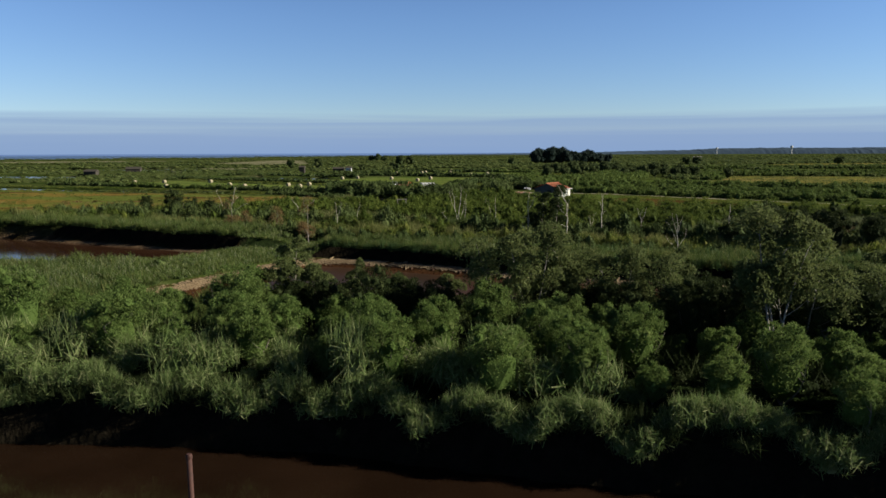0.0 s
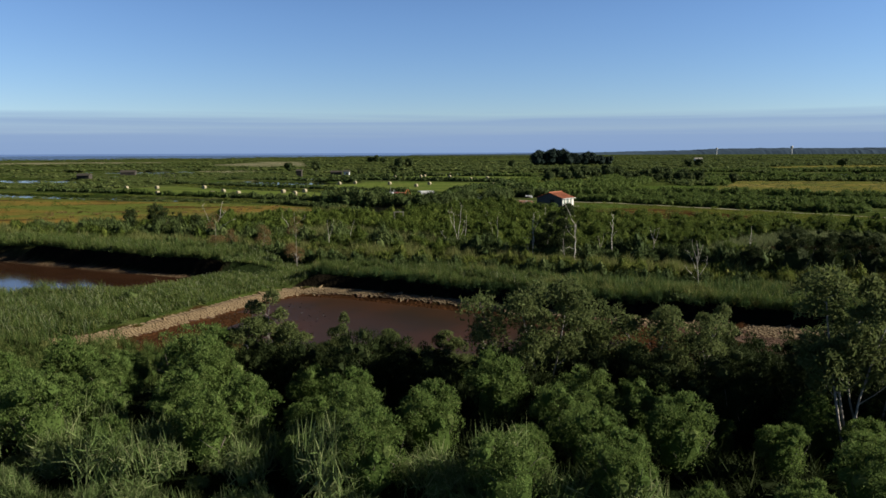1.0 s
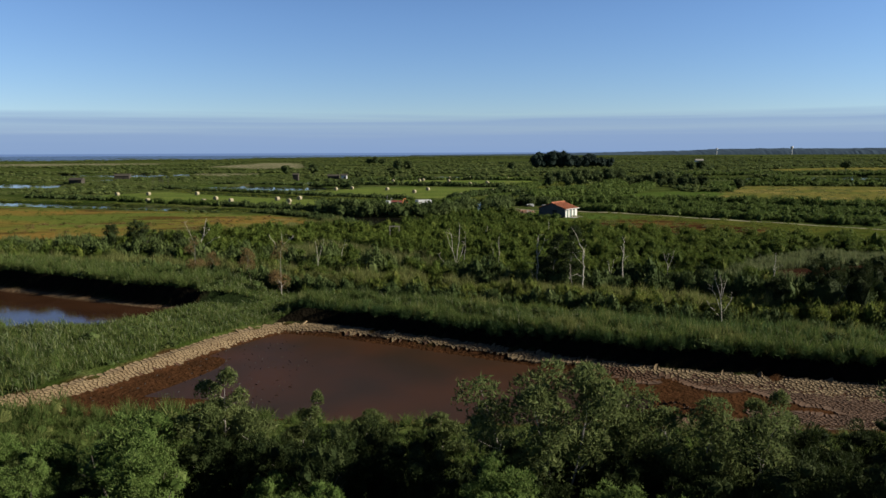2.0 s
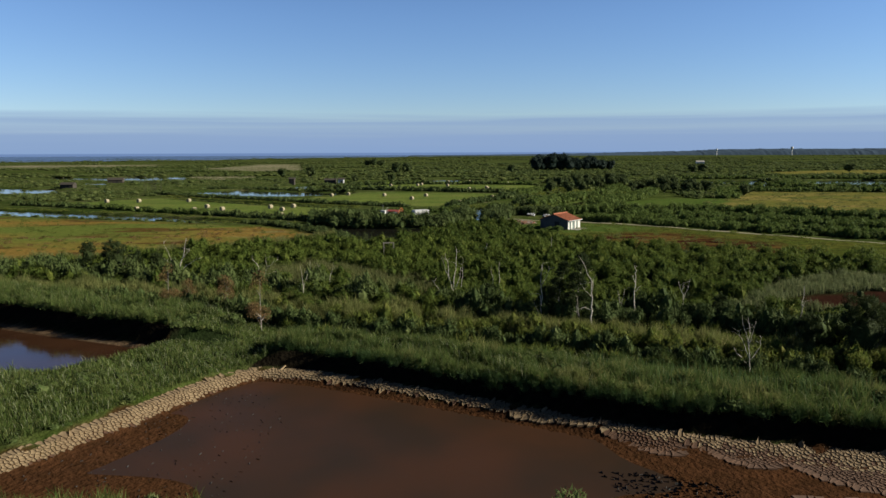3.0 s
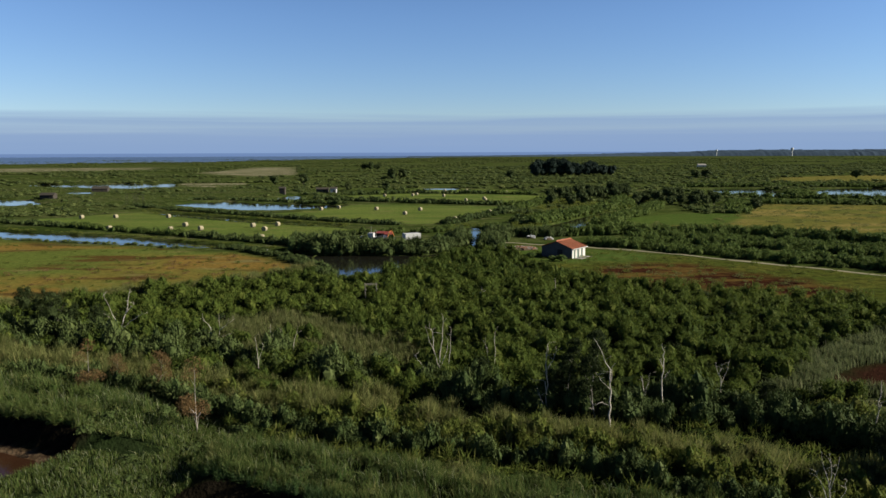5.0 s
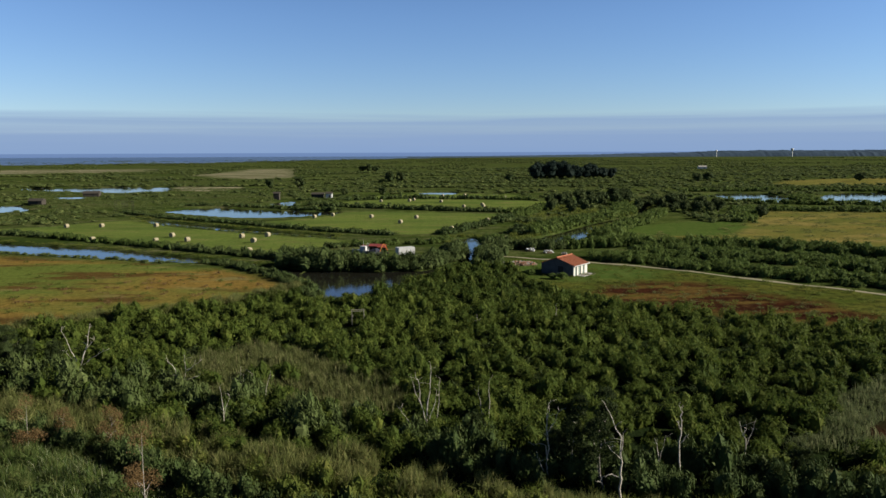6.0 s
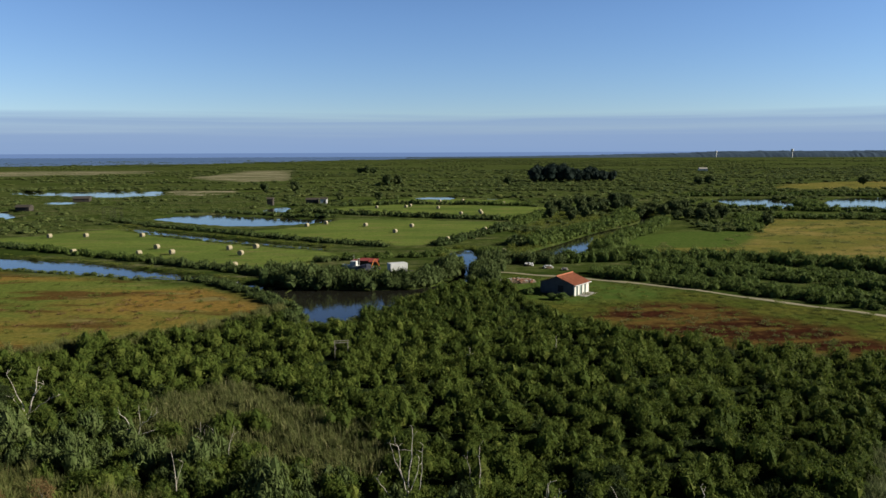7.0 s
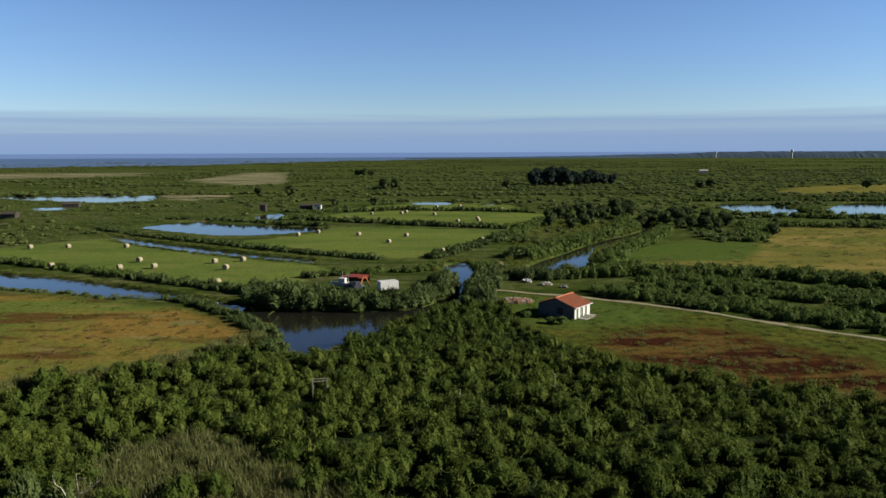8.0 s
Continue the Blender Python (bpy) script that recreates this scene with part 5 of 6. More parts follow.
DEAD = (
    (16.2, 95.3, 0.085, "tall crooked dead tree with bleached curving limbs", ([(0, 0), (0, 2), (0.05, 3.2), (-0.05, 5), (-0.5, 5.9), (-1.05, 7.1)], [(-0.05, 3.5), (-0.6, 4.1), (-1.15, 4.7)], [(0, 2.1), (-0.7, 2.4), (-1.2, 2.2), (-1.6, 1.8)], [(0, 4.0), (0.1, 5.3)])),
    (11.6, 99.0, 0.075, "forked dead tree with a hooked bleached branch", ([(0, 0), (0, 1.6), (0.1, 3.2), (0, 4.4), (0.1, 6.1)], [(0.05, 3.6), (-0.1, 4.6), (0, 6.0)], [(0.1, 4), (0.5, 4.8), (0.75, 6)], [(-0.05, 2.2), (-0.1, 2.9), (-0.5, 3.1), (-1, 2.9)], [(-0.2, 0.9), (-0.7, 1.9)])),
    (21.4, 98.4, 0.075, "slim bleached dead trunk among the shrubs", ([(0, 0), (0, 2), (-0.1, 3.5), (0.05, 4.8), (0.1, 5.6), (-0.15, 6.2)], [(-0.05, 4.4), (-0.3, 5.0)], [(0, 3.4), (0.3, 3.9)])),
    (27.3, 101.0, 0.06, "low forked dead tree among the shrubs", ([(0, 0), (0, 1.8), (-0.2, 2.8), (-0.6, 4)], [(0, 1.9), (0.35, 2.9), (0.7, 4.2)], [(-0.2, 2.8), (0.05, 3.5)])),
    (35.6, 91.5, 0.07, "straight bleached dead trunk beside a red pool", ([(0, 0), (-0.1, 2), (0.05, 3.5), (0.1, 5.2)], [(0, 3.0), (0.25, 3.7)])),
    (7.7, 108.0, 0.06, "dead tree with two thin bare stems", ([(0, 0), (0.1, 2.2), (0.15, 5.2)], [(0, 1.2), (-0.5, 2.5), (-0.75, 4.8)])),
    (2.5, 107.0, 0.08, "many-stemmed bare dead tree among the shrubs", ([(0, 0), (-0.1, 1.5), (0.05, 3.4), (0.3, 5), (0.3, 6.8)], [(0, 1.5), (0.5, 3), (0.8, 4.5)], [(-0.1, 1.8), (-0.5, 3.2), (-1, 4.4), (-1.4, 5.8)], [(-0.5, 3.2), (-0.7, 5), (-1, 6.3)], [(0, 0.4), (-0.9, 1.0), (-1.8, 2.2), (-2.6, 3.2)], [(0, 0.5), (0.7, 1.6), (1, 3.6), (1.1, 5.6)])),
    (-36.7, 126.3, 0.11, "spreading bleached dead tree at the field's edge", ([(0, 0), (0.1, 1.2), (0.8, 3), (1.1, 4.5), (1.5, 6)], [(0, 0.9), (-0.6, 2.5), (-1, 3.5), (-1.8, 5.2)], [(0.1, 1), (1.2, 2), (2.4, 2.6), (3.6, 3.2)], [(-0.3, 1.6), (-1.4, 2.8)], [(0.8, 3), (1.9, 4.2)])),
    (-22.3, 118.4, 0.07, "branching bare dead tree in the pale reeds", ([(0, 0), (-0.3, 1.5), (-0.8, 3), (-1.6, 4.4)], [(-0.2, 1.2), (0.3, 3), (0.2, 4.8)], [(0.3, 2.8), (1.2, 3.6), (2, 4.2)], [(0.1, 2), (1.5, 2.4)])),
    (-16.0, 116.0, 0.05, "thin bare dead stem in the pale reeds", ([(0, 0), (0.1, 2), (0.2, 4.2)], [(0.05, 1.4), (0.4, 2.6)])),
    (-14.9, 115.6, 0.05, "thin bare dead stem in the pale reeds", ([(0, 0), (0.1, 2), (0.3, 3.6)],)),
    (-13.3, 115.0, 0.05, "thin bare dead stem in the pale reeds", ([(0, 0), (0.1, 2), (0.6, 3.6)],)),
    (-15.4, 108.5, 0.055, "thin bare dead stem in the scrub", ([(0, 0), (0.1, 2.2), (-0.2, 4.6)], [(0.1, 2), (0.6, 3.6)])),
    (25.2, 78.6, 0.05, "bare birch with a fan of thin twigs", ([(0, 0), (0.1, 1.5), (0, 3.2), (-0.2, 5.1)], [(0.05, 1.2), (-0.9, 2.2), (-1.3, 2.8)], [(0.05, 1.6), (0.8, 2.6), (1, 3.4)], [(0, 2.6), (-0.3, 3.8), (-0.6, 4.9)], [(0, 2.9), (0.3, 4.3)], [(0.08, 1.8), (-0.5, 3.0), (-0.8, 3.9)])),
    (20.2, 99.5, 0.05, "low dead sapling with two stems", ([(0, 0), (-0.1, 1.8), (-0.4, 3.3)], [(0, 1.4), (0.3, 3.4)])),
    (19.9, 148.5, 0.06, "short bleached snag in the shrub carpet", ([(0, 0), (0.05, 1.8), (0, 3.5)],)),
    (8.5, 144.0, 0.06, "short bleached snag in the shrub carpet", ([(0, 0), (0, 1.5), (0.05, 2.9)], [(-0.4, 2.2), (0.4, 2.25)])),
)
for k, (x, y, thick, label, limbs) in enumerate(DEAD):
    dead_tree(x, y, limbs, 200 + k, thick, label)

# ---- larger trees of the far marsh ----
PINES = []
for k in range(3):
    r = np.random.default_rng(300 + k)
    c, q = bush_lobes(r, 8.5, 12.0, 16)
    PINES.append((crown_mesh("crown", M_PINE, *crown_data(r, [(a, b, e + 1) for a, b, e in c], q, 1500, 0.9, 0.3, 0, 0.92, fuzz=0.3)), mesh_of("trunk", *tube([(0, 0, 0), (0, 0, 9)], [0.5, 0.3]), M_BARK)))
for x, y, s in ((87, 702, 1.05), (90, 712, 1.2), (105, 716, 1.3), (114, 718, 1.3), (139, 724, 1.15), (93, 706, 1.2), (101, 704, 1.22), (110, 708, 1.2), (118, 706, 1.12), (126, 710, 0.95), (134, 712, 0.95), (142, 716, 1.0), (151, 718, 0.85), (159, 722, 0.8), (97, 716, 1.0), (122, 720, 1.0), (146, 728, 0.9)):
    plant("pine_tree", PINES[int(rng.integers(0, 3))], x, y, "tall dark pine in a clump on the marsh", "tree", "pine grove", s, rng.uniform(0, 360), "trunk")
FARTREES = []
for k in range(3):
    r = np.random.default_rng(320 + k)
    c, q = bush_lobes(r, 3.4, 6.0, 9)
    FARTREES.append((crown_mesh("crown", M_TREE, *crown_data(r, c, q, 800, 0.55, 0.3, 0, 0.8)), mesh_of("trunk", *tube([(0, 0, 0), (0, 0, 4)], [0.25, 0.1]), M_BARK)))
for x, y, s in ((68, 388, 1.2), (73, 395, 1.25), (79, 392, 1.1), (64, 398, 1.0), (96, 356, 1.0), (103, 360, 1.15), (110, 352, 0.9), (117, 366, 1.0), (92, 425, 1.2), (100, 432, 1.1), (-38, 652, 1.6),
                (-30, 656, 1.5), (-88, 985, 1.8), (-96, 990, 1.6), (-80, 994, 1.6), (60, 655, 1.2), (210, 640, 1.4), (225, 660, 1.4), (340, 640, 1.4), (108, 345, 0.8), (-115, 560, 1.2), (-96, 566, 1.3),
                (122, 318, 0.8), (88, 362, 1.0), (93, 370, 1.1), (99, 366, 0.9), (106, 374, 1.1), (112, 378, 1.0), (118, 372, 0.9), (124, 368, 0.9), (98, 345, 0.8), (104, 350, 0.9), (111, 341, 0.8), (118, 350, 0.9), (84, 385, 1.0),
                (90, 392, 1.1), (101, 392, 1.0), (52, 372, 1.0), (57, 380, 1.1), (60, 366, 0.9), (50, 356, 0.8), (63, 352, 0.9), (56, 342, 0.8), (70, 372, 1.0), (76, 380, 0.9), (-30, 470, 0.9), (-52, 470, 0.8)):
    plant("marsh_tree", FARTREES[int(rng.integers(0, 3))], x, y, "dark rounded tree standing in the marsh scrub", "tree", "trees in the marsh", s, rng.uniform(0, 360), "trunk")

# far woodland on the horizon: one long ridge of crowns
def wooded_ridge():
    gx = np.linspace(-150, 3900, 900)
    rows = []
    for k, (back, up) in enumerate(((0, 0.0), (25, 0.62), (70, 0.9), (130, 1.0), (300, 1.0))):
        crowns = 1 + 0.03 * np.sin(gx * 0.013 + 0.4 * k) + 0.03 * np.sin(gx * 0.047 + 2 * k) + 0.06 * rng.normal(size=len(gx))
        tall = (5.5 + 3 * smooth01(-150, 500, gx) + 14 * smooth01(300, 1500, gx) + 4 * smooth01(1120, 1240, gx)) * up * crowns
        rows.append(np.stack([gx, 3350 - np.clip(gx - 900, 0, 2600) * 0.30 + back, tall - 2.5], -1))
    v = np.stack(rows)
    i = np.arange(v.shape[0] * v.shape[1]).reshape(v.shape[:2])
    faces = np.stack([i[:-1, :-1], i[:-1, 1:], i[1:, 1:], i[1:, :-1]], -1).reshape(-1, 4)
    tint = np.clip(0.4 + 0.3 * rng.normal(size=v.shape[0] * v.shape[1]), 0, 0.9)
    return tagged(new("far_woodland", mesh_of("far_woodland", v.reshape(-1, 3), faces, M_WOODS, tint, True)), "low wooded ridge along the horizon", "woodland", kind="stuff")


wooded_ridge()


# ---- hay bales ----
def hay_bale():
    bm = bmesh.new()
    rings, seg = [], 28
    for yy, rr in ((-0.6, 0.60), (-0.585, 0.69), (-0.54, 0.72), (-0.2, 0.735), (0.2, 0.73), (0.54, 0.72), (0.585, 0.69), (0.6, 0.60)):
        rings.append([bm.verts.new((math.cos(2 * math.pi * k / seg) * rr * (1 + 0.012 * math.sin(k * 5)), yy, 0.70 + math.sin(2 * math.pi * k / seg) * rr * 0.97)) for k in range(seg)])
    for a, b in zip(rings, rings[1:]):
        for k in range(seg):
            bm.faces.new((a[k], a[(k + 1) % seg], b[(k + 1) % seg], b[k]))
    for ring, yy, out in ((rings[0], -0.6, -1), (rings[-1], 0.6, 1)):
        prev = ring
        for j, rr in enumerate((0.5, 0.4, 0.3, 0.2, 0.1)):
            cur = [bm.verts.new((math.cos(2 * math.pi * k / seg) * rr, yy - out * 0.03 * (j % 2), 0.70 + math.sin(2 * math.pi * k / seg) * rr)) for k in range(seg)]
            for k in range(seg):
                bm.faces.new((prev[k], prev[(k + 1) % seg], cur[(k + 1) % seg], cur[k]) if out > 0 else (prev[(k + 1) % seg], prev[k], cur[k], cur[(k + 1) % seg]))
            prev = cur
        bm.faces.new(prev)
    bmesh.ops.recalc_face_normals(bm, faces=bm.faces)
    return bm_mesh("hay_bale", bm, M_HAY)


BALES = [(-122.3, 293.5), (-110.9, 294.5), (-92.3, 293.9), (-95.0, 253.9), (-75.8, 250.5), (-75.9, 263.3), (-67.6, 252.2), (-54.5, 260.6), (-48.4, 249.7), (-47.7, 263.5), (-44.0, 227.8), (-44.3, 325.0),
         (-38.7, 334.1), (-22.8, 326.0), (-10.6, 304.0), (-5.6, 321.7), (7.0, 280.0), (20.2, 307.5), (-35.8, 391.8), (-26.4, 415.3), (-12.2, 417.9), (-10.3, 424.4), (3.7, 407.5), (13.8, 376.0), (22.7, 386.2),
         (22.8, 378.2), (49.1, 384.9), (-3.8, 441.9), (4.5, 456.9), (13.2, 437.2), (17.1, 464.4), (37.8, 439.5), (-30.5, 484.8)]
bale = None
for k, (x, y) in enumerate(BALES):
    m = pose(x, y, float(height(np.array([x]), np.array([y]))[0]) - 0.03, 0, 0, rng.uniform(-42, -14))
    if bale is None:
        bale = tagged(new("hay_bale", hay_bale()), "round straw-coloured hay bale on the mown field", "hay bale", "hay bales on the fields")
        bale.matrix_basis = m
    else:
        copy_thing(bale, m)


# ---- the hut ----
def hut():
    """A single-storey hut: x along the lit front, y across the gable, near corner at the origin."""
    L, W, E, R, T = 5.7, 7.4, 2.2, 3.45, 0.22
    ob = thing("hut", pose(30.0, 190.8, 0.02, 0, 0, 51.5), "small white-rendered hut with a red tiled roof in the meadow", "hut")
    # front wall with three openings, built of piers and a lintel
    doors = ((0.55, 1.35), (1.95, 3.05), (3.75, 4.55))
    edges = [0.0] + [v for d in doors for v in d] + [L]
    piers = [((a + b) / 2, T / 2, E / 2, b - a, T, E) for a, b in zip(edges[0::2], edges[1::2])]
    part("wall", boxed("wall", M_RENDER, *piers, *[((a + b) / 2, T / 2, 2.12, b - a, T, 0.16) for a, b in doors]), ob, "sunlit white front wall")
    bm = bmesh.new()
    for x0 in (0.0, L - T):
        ring = [(T, 0), (W, 0), (W, E), (W / 2, R - 0.05), (T, E)]
        a = [bm.verts.new((x0, y, z)) for y, z in ring]
        b = [bm.verts.new((x0 + T, y, z)) for y, z in ring]
        bm.faces.new(a), bm.faces.new(b[::-1])
        for k in range(5):
            bm.faces.new((a[k], b[k], b[(k + 1) % 5], a[(k + 1) % 5]))
    bmesh.ops.recalc_face_normals(bm, faces=bm.faces)
    # both gables wear the shade-darkened render
    part("gable_wall", bm_mesh("gable_wall", bm, M_RENDER_SHADE), ob, "gable walls with their shade painted into the render")
    part("back_wall", boxed("back_wall", M_RENDER, (L / 2, W - T / 2, E / 2, L - 2 * T, T, E)), ob)
    part("floor_slab", boxed("floor_slab", M_CONCRETE, (L / 2, W / 2, -0.02, L - 2 * T, W - 2 * T, 0.12)), ob)
    part("terrace", boxed("terrace", M_CONCRETE, (L / 2 + 0.6, -0.9, 0.02, L - 0.8, 1.75, 0.12), bevel=0.02), ob, "pale concrete terrace before the doors")
    for n, (a, b) in enumerate(doors):
        d = part("door", boxed("door", M_SHUTTER, ((a + b) / 2, T - 0.05, 1.02, b - a - 0.04, 0.05, 2.0), *[(a + 0.02 + (b - a - 0.04) * q, T - 0.085, 1.02, 0.02, 0.02, 1.9) for q in (0.25, 0.5, 0.75)]), ob, "grey-green painted plank door")
        part("handle", boxed("handle", M_STEEL, (b - 0.14, T - 0.13, 1.0, 0.03, 0.06, 0.16)), d)
    w = part("window", boxed("window", M_VOID, (-0.015, W * 0.40, 1.15, 0.03, 1.2, 1.3)), ob, "dark closed shutter in the gable")
    part("sill", boxed("sill", M_CONCRETE, (-0.06, W * 0.40, 0.46, 0.14, 1.35, 0.07)), w)
    # tiled roof: two slopes of half-round tile rows
    over, half = 0.35, W / 2 + 0.40
    for sgn in (-1, 1):
        bm = bmesh.new()
        rows_n, cols = 13, 60
        grid = []
        for i in range(rows_n * 2 + 1):
            t = (i // 2 + (i % 2)) / rows_n
            line = []
            for j in range(cols + 1):
                x = -over + (L + 2 * over) * j / cols
                yy = half * t
                zz = R + 0.06 - (R - E + 0.02) / (W / 2) * yy + 0.045 * abs(math.sin(math.pi * j / 2.5)) + (0.03 if i % 2 == 0 and i else 0)
                line.append(bm.verts.new((x, W / 2 + sgn * yy, zz)))
            grid.append(line)
        for a, b in zip(grid, grid[1:]):
            for j in range(cols):
                bm.faces.new((a[j], a[j + 1], b[j + 1], b[j]))
        geom = bmesh.ops.solidify(bm, geom=bm.faces[:], thickness=0.10)
        bmesh.ops.recalc_face_normals(bm, faces=bm.faces)
        part("roof_slope", bm_mesh("roof_slope", bm, M_TILE), ob, "weathered red clay tiles")
    v, f = tube([(-over - 0.02, W / 2, R + 0.13), (L + over + 0.02, W / 2, R + 0.13)], [0.13, 0.13], 8)
    part("ridge", mesh_of("ridge", v, f, M_TILE), ob)
    part("fascia", boxed("fascia", M_WHITE, (L / 2, -0.42, E - 0.10, L + 2 * over, 0.04, 0.14)), ob, "white eaves board")
    return ob


hut()
LOWBUSH = [bush_kind(130 + k, w, h, 2600, 0.11, 22, M_BANKBUSH) for k, (w, h) in enumerate(((1.5, 1.5), (1.1, 1.2)))]
plant("bush", LOWBUSH[0], 27.2, 187.4, "low wide green bush against the hut", "bush", "", 1.0, 20)
plant("bush", LOWBUSH[1], 25.4, 188.2, "low rounded green bush against the hut", "bush", "", 1.0, 140)
plant("bush", LOWBUSH[1], 21.6, 192.6, "low rounded green bush behind the hut", "bush", "", 1.1, 80)


# ---- yard by the creek: container, boat, excavator, red shed ----
def box_trailer():
    ob = thing("box_trailer", pose(-4.6, 214.9, 0.05, 0, 0, 24), "white box trailer parked in the yard by the creek", "trailer")
    part("body", boxed("body", M_WHITE, (0, 0, 2.05, 4.0, 2.2, 1.75), bevel=0.04), ob)
    for k in range(9):
        part("rib", boxed("rib", M_WHITE, (-1.85 + 0.46 * k, -1.105, 2.05, 0.05, 0.014, 1.7)), ob)
    part("chassis", boxed("chassis", M_STEEL, (0, -0.7, 1.15, 4.2, 0.15, 0.25), (0, 0.7, 1.15, 4.2, 0.15, 0.25), (2.9, 0, 0.95, 1.8, 0.14, 0.14)), ob)
    for x in (-1.0, 0.1):
        for y in (-0.95, 0.95):
            v, f = tube([(x, y - 0.14, 0.50), (x, y - 0.10, 0.50), (x, y + 0.10, 0.50), (x, y + 0.14, 0.50)], [0.40, 0.50, 0.50, 0.40], 16)
            w = part("wheel", mesh_of("wheel", v, f, M_VOID), ob, "black rubber tyre")
            v, f = tube([(x, y - 0.16, 0.50), (x, y + 0.16, 0.50)], [0.24, 0.24], 10)
            part("rim", mesh_of("rim", v, f, M_STEEL), w)
    return ob


def red_shed():
    ob = thing("shed", pose(-12.8, 229.0, 0.0, 0, 0, -4), "low open shed with a sagging red sheet roof", "shed")
    for k, (x, w, z, t) in enumerate(((-2.6, 2.0, 1.35, 8), (-0.5, 2.2, 1.7, 6), (1.7, 2.2, 1.5, 10))):
        bm = bmesh.new()
        for q in range(8):
            box(bm, -w / 2 + (q + 0.5) * w / 8, 0, 0.02 * (q % 2), w / 8, 2.8, 0.06)
        part("roof_sheet", bm_mesh("roof_sheet", bm, M_RED), ob, "faded red sheet metal", pose(x, 0, z, t, 3 * (k - 1), 4 * (k - 1)))
    part("back_wall", boxed("back_wall", M_TIMBER, (-0.4, 1.9, 0.65, 6.4, 0.08, 1.3)), ob)
    for x in (-4.2, -1.7, 0.8, 3.6):
        part("post", boxed("post", M_TIMBER, (x * 0.8, -1.2, 0.6, 0.14, 0.14, 1.2)), ob)
    return ob


def boat(x, y, z, turn, length, label, cabin=True):
    ob = thing("boat", pose(x, y, z, 0, 0, turn), label, "boat")
    bm = bmesh.new()
    rows_b = []
    for k in range(9):
        t = k / 8
        w = 0.95 * (1 - t ** 3) * (0.8 + 0.2 * math.sin(math.pi * t)) + 0.02
        keel = 0.02 + 0.5 * t ** 4
        rows_b.append([bm.verts.new((length * (t - 0.5), s * w * q, keel + (1.0 + 0.25 * t * t - keel) * h)) for s, q, h in ((-1, 1, 1), (-1, 0.75, 0.3), (1, 0.0, 0), (1, 0.75, 0.3), (1, 1, 1))])
    for a, b in zip(rows_b, rows_b[1:]):
        for j in range(4):
            bm.faces.new((a[j], a[j + 1], b[j + 1], b[j]))
        bm.faces.new((a[4], a[0], b[0], b[4]))
    bm.faces.new(rows_b[0])
    bmesh.ops.recalc_face_normals(bm, faces=bm.faces)
    part("hull", bm_mesh("hull", bm, M_WHITE), ob, "white painted hull")
    if cabin:
        part("cabin", boxed("cabin", M_WHITE, (-0.3, 0, 1.5, 1.5, 1.3, 1.1), bevel=0.06), ob)
        part("windscreen", boxed("windscreen", M_VOID, (0.47, 0, 1.7, 0.03, 1.1, 0.5)), ob, "dark cabin window")
        v, f = joined([tube([(-0.3, 0, 2.0), (-0.3, 0, 3.6)], [0.04, 0.025]), tube([(-1.4, -0.6, 1.0), (-1.4, -0.6, 2.7), (-1.4, 0.6, 2.7), (-1.4, 0.6, 1.0)], [0.035] * 4)])
        part("mast", mesh_of("mast", v, f, M_WHITE), ob)
    return ob


def excavator():
    ob = thing("excavator", pose(-11.4, 219.0, 0.1, 0, 0, 30) @ Matrix.Scale(0.8, 4), "small orange excavator with a dark cab", "excavator")
    for s in (-1, 1):
        part("track", boxed("track", M_STEEL, (0, s * 0.85, 0.38, 2.6, 0.42, 0.7), bevel=0.16), ob)
    part("body", boxed("body", M_NAVY, (-0.3, 0, 1.15, 2.1, 1.7, 0.8), (-0.1, 0.4, 2.0, 1.1, 0.85, 1.0), bevel=0.08), ob, "dark body and cab")
    v, f = joined([tube([(0.7, -0.2, 1.2), (1.6, -0.2, 3.5), (2.2, -0.2, 3.8)], [0.20, 0.18, 0.15], 4), tube([(2.2, -0.2, 3.8), (3.3, -0.2, 1.8)], [0.15, 0.11], 4)])
    arm = part("arm", mesh_of("arm", v, f, M_ORANGE), ob, "orange digging arm")
    part("bucket", boxed("bucket", M_STEEL, (3.35, -0.2, 1.05, 0.6, 0.7, 0.6), bevel=0.12), arm)
    return ob


box_trailer()
red_shed()
boat(-15.3, 222.6, 0.25, 165, 5.4, "white cabin boat laid up in the yard")
boat(-38.5, 205.5, -0.75, 20, 3.2, "small white rowing boat at the channel bank", False)
excavator()


def tarp_heap():
    me_bm = bmesh.new()
    bmesh.ops.create_icosphere(me_bm, subdivisions=3, radius=1.0, matrix=Matrix.Diagonal((2.4, 1.6, 1.5, 1)))
    for v in me_bm.verts:
        v.co += v.co.normalized() * 0.18 * noise.noise(v.co * 1.3)
        v.co.z = max(v.co.z, -0.05)
    ob = tagged(new("covered_heap", bm_mesh("covered_heap", me_bm, M_NAVY, True)), "heap of gear under a dark tarpaulin", "heap")
    ob.matrix_basis = pose(-12.2, 221.0, 0.3, 0, 0, 10)
    return ob


